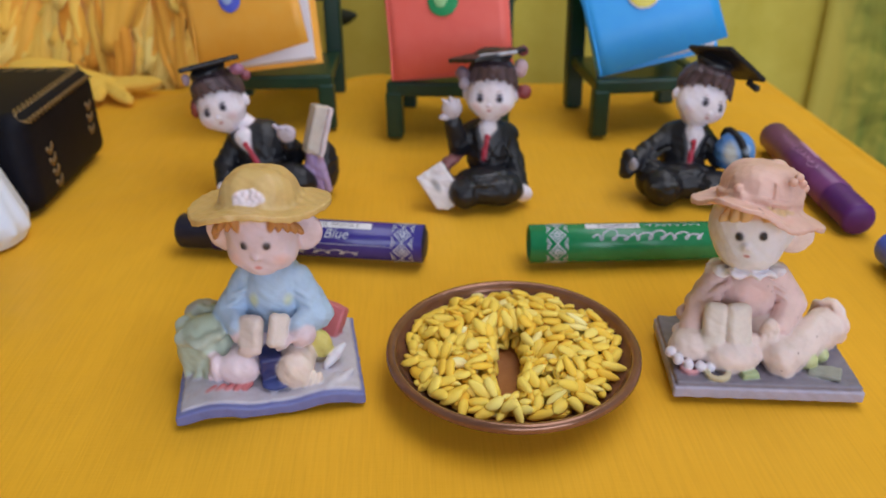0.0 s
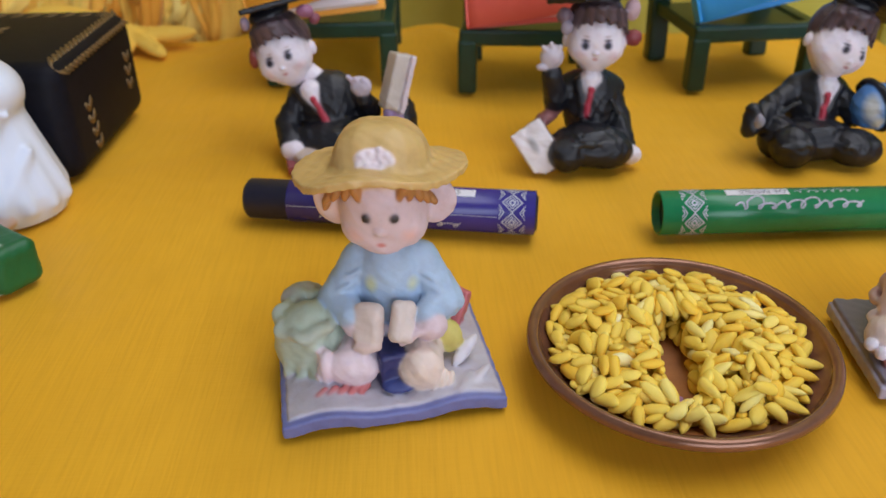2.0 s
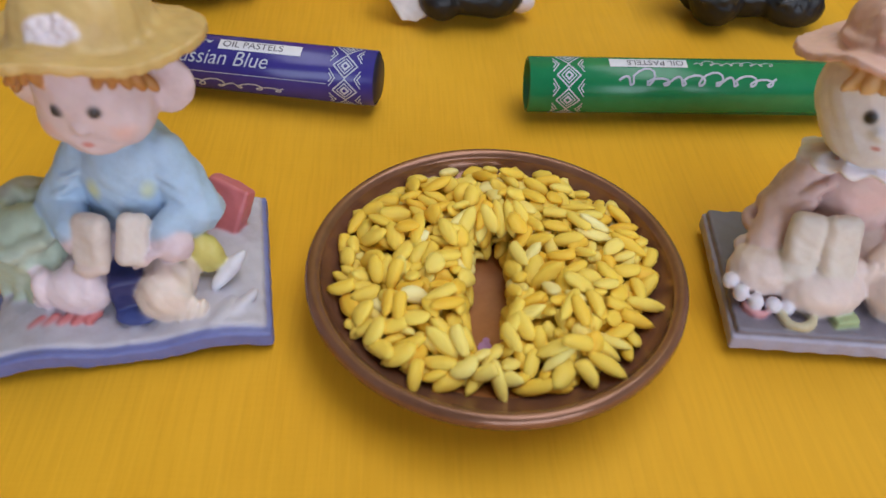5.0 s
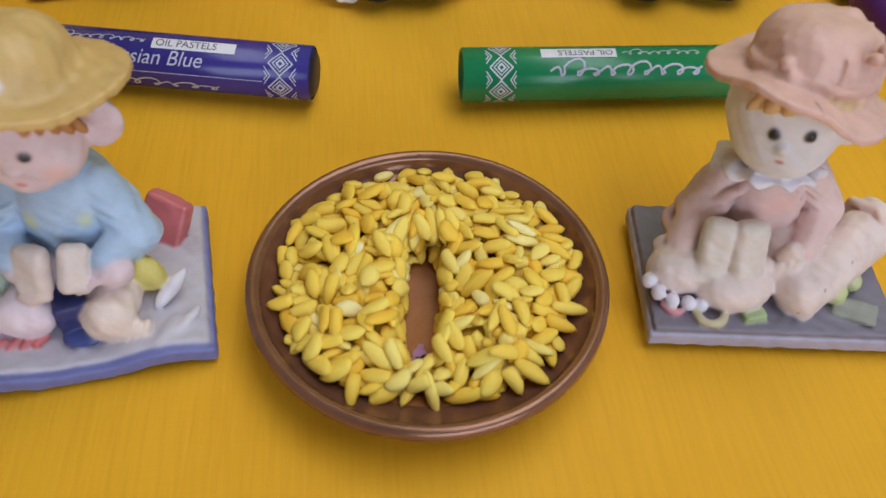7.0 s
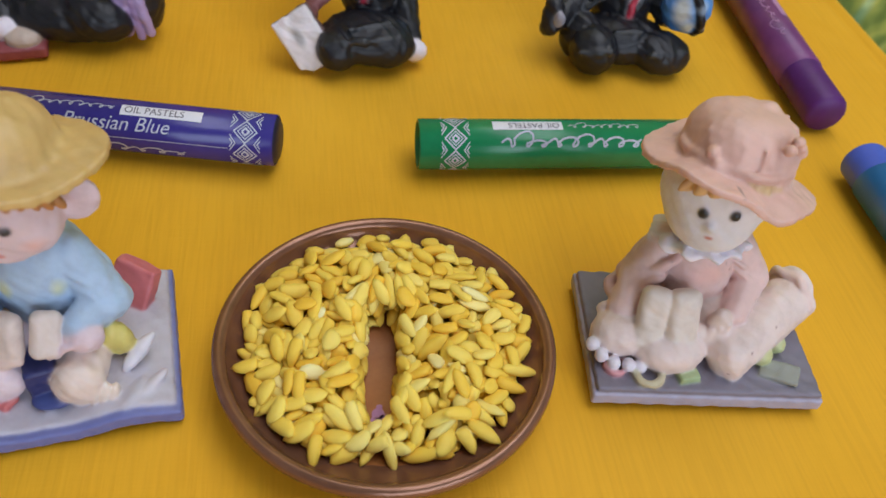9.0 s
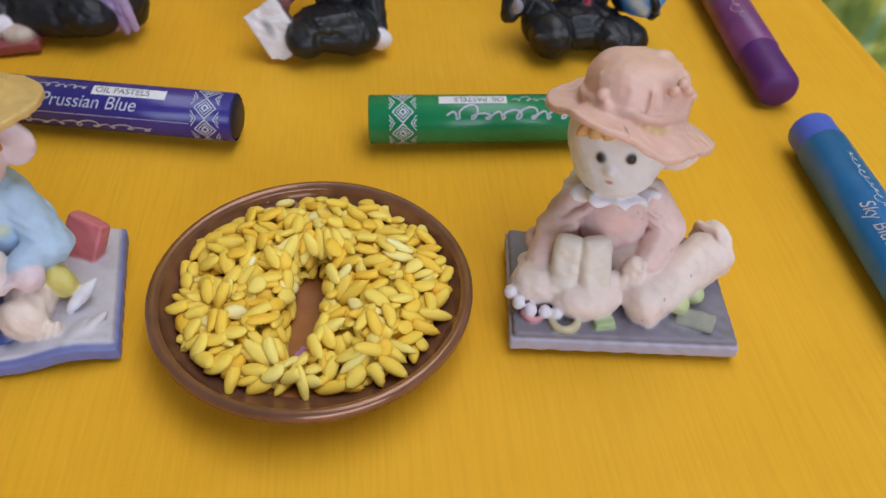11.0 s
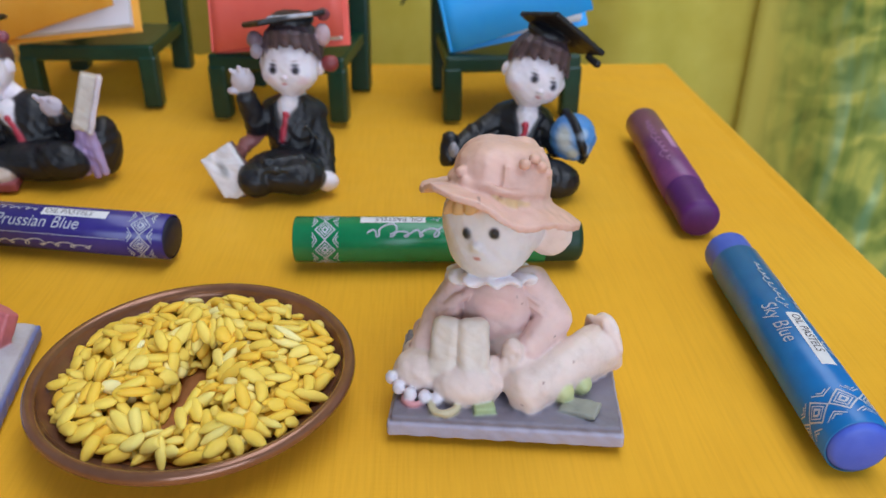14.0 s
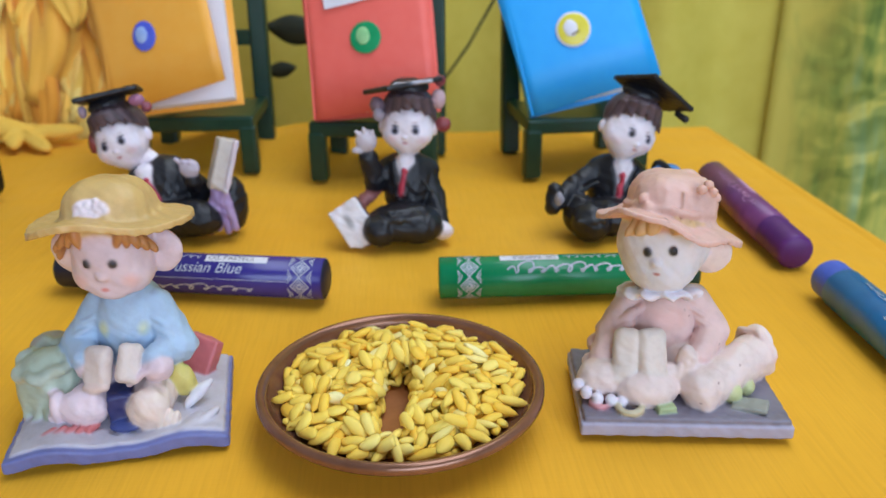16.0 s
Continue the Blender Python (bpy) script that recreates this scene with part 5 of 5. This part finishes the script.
def grad_chest(g, c, neck):
    """White shirt front with lapels and a red tie, on the chest at c."""
    x, y, z = c
    lx, ly, lz = neck
    g.limb((x + lx, y + ly, z + lz - 3.0), (x, y + 0.6, z - 5.5), 3.6, 0.5, (0.84, 0.78, 0.84), 0.4)
    for s in (-1, 1):
        g.limb((x + lx + s * 3.9, y + ly - 0.6, z + lz - 2.6), (x + s * 0.9, y + 0.4, z - 5.0), 1.4, 1.2, BLACK, 0.5)
    top, low = np.array((x + lx, y + ly, z + lz - 3.0)), np.array((x, y + 0.6, z - 5.5))
    knot, end = (low + f * (top - low) + np.array((0, -0.5 - 3.0 * f, 0.9 * f)) for f in (0.78, 0.08))
    g.ball(tuple(knot), (1.0, 0.7, 1.0), (0.50, 0.03, 0.06), k=0.2)
    g.limb(tuple(knot), tuple(end), 0.6, 1.1, (0.50, 0.03, 0.06), 0.2)


def build_graduates():
    # bowed head, book with ribbons in the arm
    g = Sculpt(0.36)
    grad_head(g, (-14.5, 5.5, 31.6), -19, (-17.0, 6.0, 46.2), (-14, -10, 18), ((-3.4, 0.0), (3.0, 0.3)), (
        ((-6.0, 1.0, 45.6), (2.6, 2.0, 2.0), (0.34, 0.14, 0.24)), ((-3.6, 2.5, 43.0), (1.8, 1.8, 1.8), (0.26, 0.07, 0.10)),
        ((-24.0, 4, 30.4), (1.6, 1.8, 3.6), (0.26, 0.05, 0.04)), ((-25.0, 2, 41.4), (1.4, 1.4, 2.2), (0.40, 0.30, 0.38))))
    g.ball((-1.0, 4, 13), (10.0, 8.2, 12.4), BLACK, (0, -10, 0), 1.2)
    g.ball((-4.6, 5.4, 19.6), (10.6, 5.8, 5.6), BLACK, (0, -16, 0), 1.6)
    g.limb((-6.0, 5, 24), (-10.2, 6, 27), 3.3, 3.4, FACE, 0.6)
    grad_chest(g, (-0.6, -4.4, 17.0), (-5.6, 4.6, 6.6))
    g.limb((-9.6, 4, 19.5), (-14.5, 0, 10), 3.4, 4.2, BLACK, 1.0)
    g.limb((-14.5, 0, 10), (-13, -8, 6.5), 4.0, 3.4, BLACK, 0.8)
    g.ball((-11.6, -11.0, 5.4), (3.6, 3.0, 3.0), FACE, k=0.5)
    g.ball((-6.6, -12.6, 4.0), (4.4, 3.6, 2.4), (0.62, 0.50, 0.42), k=0.6)
    g.block((-7.5, -12.0, 1.6), (6.0, 5.0, 1.5), (0.34, 0.08, 0.09), (0, 0, 15), 0.5)
    g.limb((5, 4, 21), (12, 1, 14.5), 3.4, 3.6, BLACK, 1.0)
    g.limb((12, 1, 14.5), (10.6, -4, 20), 3.4, 2.8, BLACK, 0.8)
    g.ball((10.2, -4.6, 24.0), (3.4, 2.6, 3.2), (0.60, 0.54, 0.62), (0, 20, 0), 0.5)
    for i in range(3):
        g.limb((8.6 + 1.6 * i, -5.6, 25.4), (6.6 + 2.2 * i, -6.2, 27.6 - 0.6 * i), 0.9, 0.7, (0.58, 0.52, 0.62), 0.3)
    g.block((20.8, -4.0, 25.4), (2.8, 3.6, 8.6), (0.60, 0.53, 0.46), (-8, 19, 24), 0.8)
    g.block((23.6, -4.4, 24.8), (0.8, 3.8, 8.8), (0.74, 0.64, 0.68), (-8, 19, 24), 0.4)
    for i, (dx, c) in enumerate(((-3.4, (0.34, 0.24, 0.46)), (-0.8, (0.46, 0.34, 0.60)), (1.8, (0.40, 0.28, 0.54)), (4.2, (0.46, 0.34, 0.58)))):
        g.limb((19.6 + 0.4 * dx, -6.6, 16.5), (19.8 + 1.1 * dx, -7.6, 3.0 + i % 2), 1.5, 1.2, c, 0.3)
    g.ball((4, -4, 6.4), (17.5, 9.0, 6.4), BLACK, k=1.0)
    g.ball((12, -8, 8.0), (8.5, 6.0, 6.0), BLACK, (0, 12, 0), 0.8)
    g.ball((22.5, 0, 10.0), (4.6, 6.0, 9.5), BLACK, k=0.8)
    g.done("graduate_figurine", pose(-0.1035, 0.0985, 0), "black-gowned resin graduate figurine holding a book with violet ribbons", "figurine", folds=0.16, below=23.0)

    # raised hand, open book by the knee
    g = Sculpt(0.36)
    grad_head(g, (2.9, 6.0, 36.0), 3, (1.2, 6.5, 48.8), (-13, -4, 30), ((-3.9, -0.6), (2.8, -0.2)), (
        ((-7.2, 4.0, 43.0), (2.4, 2.4, 2.6), (0.20, 0.13, 0.16)), ((-6.6, 2.0, 40.0), (1.8, 1.6, 2.2), (0.42, 0.36, 0.42)),
        ((14.6, 6.5, 35.6), (2.8, 2.2, 2.6), (0.26, 0.045, 0.05)), ((13.2, 5, 44.6), (2.4, 2.0, 3.4), (0.60, 0.42, 0.46)),
        ((13.8, 5, 50.6), (1.9, 1.9, 1.9), (0.22, 0.05, 0.07))))
    # Pale grey slab: the highlight on the cap's top, put into shape and colour.
    g.block((5.0, -0.6, 51.0), (6.4, 2.0, 0.5), (0.50, 0.52, 0.60), (-13, -4, 6), 0.3)
    g.ball((3, 4, 14.0), (8.8, 7.9, 12.6), BLACK, k=1.2)
    g.ball((2.8, 5.6, 20.6), (10.6, 5.8, 5.6), BLACK, (0, 4, 0), 1.6)
    g.limb((2.4, 6, 24), (3, 7, 28), 3.3, 3.6, FACE, 0.6)
    grad_chest(g, (0.4, -4.0, 19.0), (1.6, 5.6, 7.4))
    g.limb((8.0, 5, 21), (11.2, 2, 12), 3.4, 3.8, BLACK, 1.0)
    g.limb((11.2, 2, 12), (13.2, -5.5, 5.0), 3.8, 3.3, BLACK, 0.8)
    g.ball((14.4, -9.4, 3.4), (3.6, 3.0, 3.0), FACE, k=0.5)
    g.limb((-3, 4, 21), (-8.6, 2, 17.5), 3.3, 3.6, BLACK, 0.8)
    g.limb((-8.6, 2, 17.5), (-10.4, 0, 26), 3.8, 3.2, BLACK, 0.6)
    g.ball((-10.8, -0.6, 32.0), (3.6, 2.6, 3.8), (0.62, 0.56, 0.62), (0, 15, 0), 0.5)
    for i in range(3):
        g.limb((-12.0 + 1.5 * i, -1.4, 33.4), (-13.8 + 2.6 * i, -1.8, 36.2 - 0.9 * abs(i - 1)), 0.9, 0.7, (0.66, 0.60, 0.66), 0.3)
    g.ball((-13.8, -1.6, 29.0), (1.8, 1.5, 1.2), (0.60, 0.55, 0.62), k=0.3)
    g.limb((-8.2, 2.0, 14.6), (-12.4, 0.4, 11.0), 2.0, 2.4, (0.34, 0.13, 0.12), 1.5)
    g.ball((-15.0, -3.6, 9.0), (3.4, 3.4, 2.6), (0.26, 0.10, 0.09), k=2.0)
    g.ball((1.4, -8, 6.2), (12.4, 10.0, 6.2), BLACK, (0, 0, 8), 1.0)
    g.ball((-6.0, -14, 5.6), (5.6, 6.0, 5.4), BLACK, (0, 20, 0), 0.8)
    g.ball((6.4, -12, 6.0), (8.0, 6.0, 5.6), BLACK, k=0.8)
    ex = np.array((0.80, 0.20, 0.50)) / np.linalg.norm((0.80, 0.20, 0.50))
    ez = np.array((-0.42, 0.36, 0.84))
    ez = ez - ex * (ez @ ex)
    ez = ez / np.linalg.norm(ez)
    lie = np.stack((ex, np.cross(ez, ex), ez), -1)
    g.block((-14.6, -12.6, 6.8), (5.2, 0.9, 7.8), (0.82, 0.76, 0.76), lie, 0.5)
    g.block((-14.2, -11.4, 6.2), (5.5, 1.0, 8.1), (0.16, 0.08, 0.07), lie, 0.4)
    g.coat((-16.0, -13.2, 8.0), (1.6, 2.6, 3.6), (0.42, 0.40, 0.40), lie, 0.6)
    # Greyer fold ridges: dry-brushed paint plus the gown's sheen, put into the colour.
    for a, b in (((-9, -17.5, 8.6), (1, -17.0, 10.4)), ((1, -17.2, 10.2), (10, -14.0, 9.4)), ((-3, -14.4, 11.8), (7, -10.5, 11.6)), ((8, -3.4, 19), (11.4, -2.0, 13))):
        g.limb(a, b, 0.5, 0.9, (0.030, 0.032, 0.036), 1.2)
    g.done("graduate_figurine", pose(-0.0240, 0.0985, 0), "black-gowned resin graduate figurine with one hand raised", "figurine", folds=0.16, below=23.0)

    # tilted head, globe in the arm
    g = Sculpt(0.36)
    grad_head(g, (5.0, 5.5, 33.8), 17, (12.2, 6.0, 45.8), (-13, 38, 20), ((-0.8, 0.4), (5.2, -0.6)), ())
    g.limb((20.6, 5, 39.0), (23.0, 3.4, 37.6), 1.0, 1.3, BLACK, 0.4)
    g.ball((1.0, 5, 13.0), (8.6, 7.8, 12.2), BLACK, k=1.2)
    g.ball((1.6, 5.8, 19.4), (10.2, 5.8, 5.6), BLACK, (0, 6, 0), 1.6)
    g.limb((2.4, 6, 23), (4, 6, 27), 3.3, 3.6, FACE, 0.6)
    grad_chest(g, (1.2, -3.6, 17.6), (1.8, 5.2, 6.8))
    g.limb((-4.6, 5, 20), (-13, 1, 15), 3.4, 3.6, BLACK, 1.0)
    g.limb((-13, 1, 15), (-18, -4, 12), 3.6, 3.2, BLACK, 0.8)
    g.limb((-20.2, -5, 16.0), (-20.6, -5.6, 10.4), 2.5, 2.9, BLACK, 0.5)
    g.ball((-19.0, -8.0, 13.6), (1.5, 1.4, 2.2), (0.36, 0.34, 0.38), k=0.3)
    g.limb((7.2, 4, 20), (13.0, 0, 13), 3.4, 3.8, BLACK, 1.0)
    g.ball((16.8, -3.5, 17.0), (6.9, 6.2, 7.4), (0.10, 0.28, 0.62), (0, -12, 10), 0.3)
    g.ring((17.2, -2.6, 17.0), 7.6, 1.2, BLACK, (0, 72, 14), 1, 0, 3, 0.3)
    for p, r, c in (((13.8, -8.4, 18.0), (3.4, 3.4, 6.4), (0.52, 0.54, 0.52)), ((18.8, -8.8, 19.6), (2.6, 3, 2.2), (0.42, 0.55, 0.72)), ((16.4, -9.2, 13.2), (2.6, 3, 3.0), (0.50, 0.52, 0.46)), ((20.2, -7.8, 14.8), (1.6, 3, 2.6), (0.46, 0.56, 0.68))):
        g.coat(p, r, c, (0, -12, 0), 0.6)
    g.ball((0, -4, 6.4), (13.5, 9.0, 6.4), BLACK, k=1.0)
    g.ball((-8.6, -11.0, 6.6), (6.6, 6.6, 6.6), BLACK, (0, -8, 0), 0.8)
    g.ball((10.8, -9.6, 5.8), (8.6, 6.6, 5.8), BLACK, (0, 10, 0), 0.8)
    g.ball((-11.0, -4, 7.0), (6.0, 6.0, 7.0), BLACK, k=0.8)
    # Folds a little greyer than the gown: dry-brush and painted-in sheen.
    for a, b in (((-14, -16.2, 8.6), (-6, -16.6, 9.6)), ((6, -15.4, 8.2), (15, -13.6, 8.6)), ((-6, -3.0, 18), (-12, -2.4, 14)), ((-3, -10, 12.0), (4, -9.6, 12.0))):
        g.limb(a, b, 0.5, 0.9, (0.030, 0.032, 0.036), 1.2)
    g.done("graduate_figurine", pose(0.0480, 0.0990, 0), "black-gowned resin graduate figurine holding a small blue globe", "figurine", folds=0.16, below=23.0)


def build_white_figurine():
    g = Sculpt(0.55)
    w = (0.76, 0.82, 0.98)
    g.limb((2, 3, 30), (3, 2, 7), 9.5, 16.0, w, 3)
    g.ball((2, 2, 36), (12.5, 11, 9), w, (0, 10, 0), 3)
    g.ball((7, -1, 36), (7.5, 7, 6), w, k=3)
    g.ball((0, 3, 58), (11.5, 11, 13), w, k=5)
    g.ball((9, 0, 63), (8, 9, 9), w, (0, 30, 0), 3)
    for i in range(7):
        a = -2.6 + 0.42 * i
        g.limb((2 + 8.5 * math.cos(a), 3 + 8.5 * math.sin(a), 28), (3 + 16.0 * math.cos(a + 0.15), 2 + 16.0 * math.sin(a + 0.15), 5), 0.5, 1.1, w, 3.2)
    for p, q in (((10, -4, 30), (2, -13, 12)), ((15, -3, 20), (8, -13, 6)), ((4, -8, 27), (-6, -11, 14))):
        g.limb(p, q, 0.9, 1.2, w, 2.6)
    g.limb((-8, -8, 34), (13, -5, 31), 1.0, 0.8, w, 1.5)
    g.limb((-9, -7, 46), (12, -5, 42), 1.2, 0.8, w, 1.8)
    g.ball((-4, -10, 5.0), (10, 9, 4.8), (0.66, 0.54, 0.52), k=0.8)
    g.ball((4, -12, 3.4), (7, 6, 3.2), (0.68, 0.56, 0.54), k=0.8)
    for p in ((-3.5, -15.5, 9.0), (-8.0, -17.5, 6.4), (3.6, -17.0, 5.0)):
        g.ball(p, (1.7, 1.2, 1.6), (0.20, 0.05, 0.035), k=0.2)
    g.done("white_figurine", pose(-0.1935, 0.0560, 0), "white draped resin figurine with a pinkish base", "figurine", 0.0, CERAMIC)

    g = Sculpt(0.45)
    green = (0.006, 0.13, 0.035)
    g.block((0, 0, 6.4), (9.5, 6.0, 6.0), green, (0, 0, -32), 2.6)
    g.ball((-6, 4, 8.0), (8, 6, 6.0), green, (0, 0, -32), 1.0)
    for i in range(3):
        for j in range(2):
            g.ball((-1.6 + 2.9 * i - 1.4 * j, -1.4 - 1.6 * i - 2.2 * j, 12.4 - 1.4 * j), (0.7, 0.6, 0.4), (0.66, 0.74, 0.68), (0, 0, -32), 0.1)
    g.block((-4, -4, 2.2), (8.5, 4.6, 2.0), (0.62, 0.56, 0.56), (0, 0, -32), 0.8)
    g.done("green_ornament", pose(-0.1745, 0.0205, 0), "small glossy green ornament with white dots on the cloth", "ornament")


build_room()
build_curtains()
build_table()
build_bowl()
build_boy()
build_girl()
build_graduates()
build_pastels()
build_chairs()
build_black_box()
build_white_figurine()
build_flower()
build_back_bits()
build_seeds()
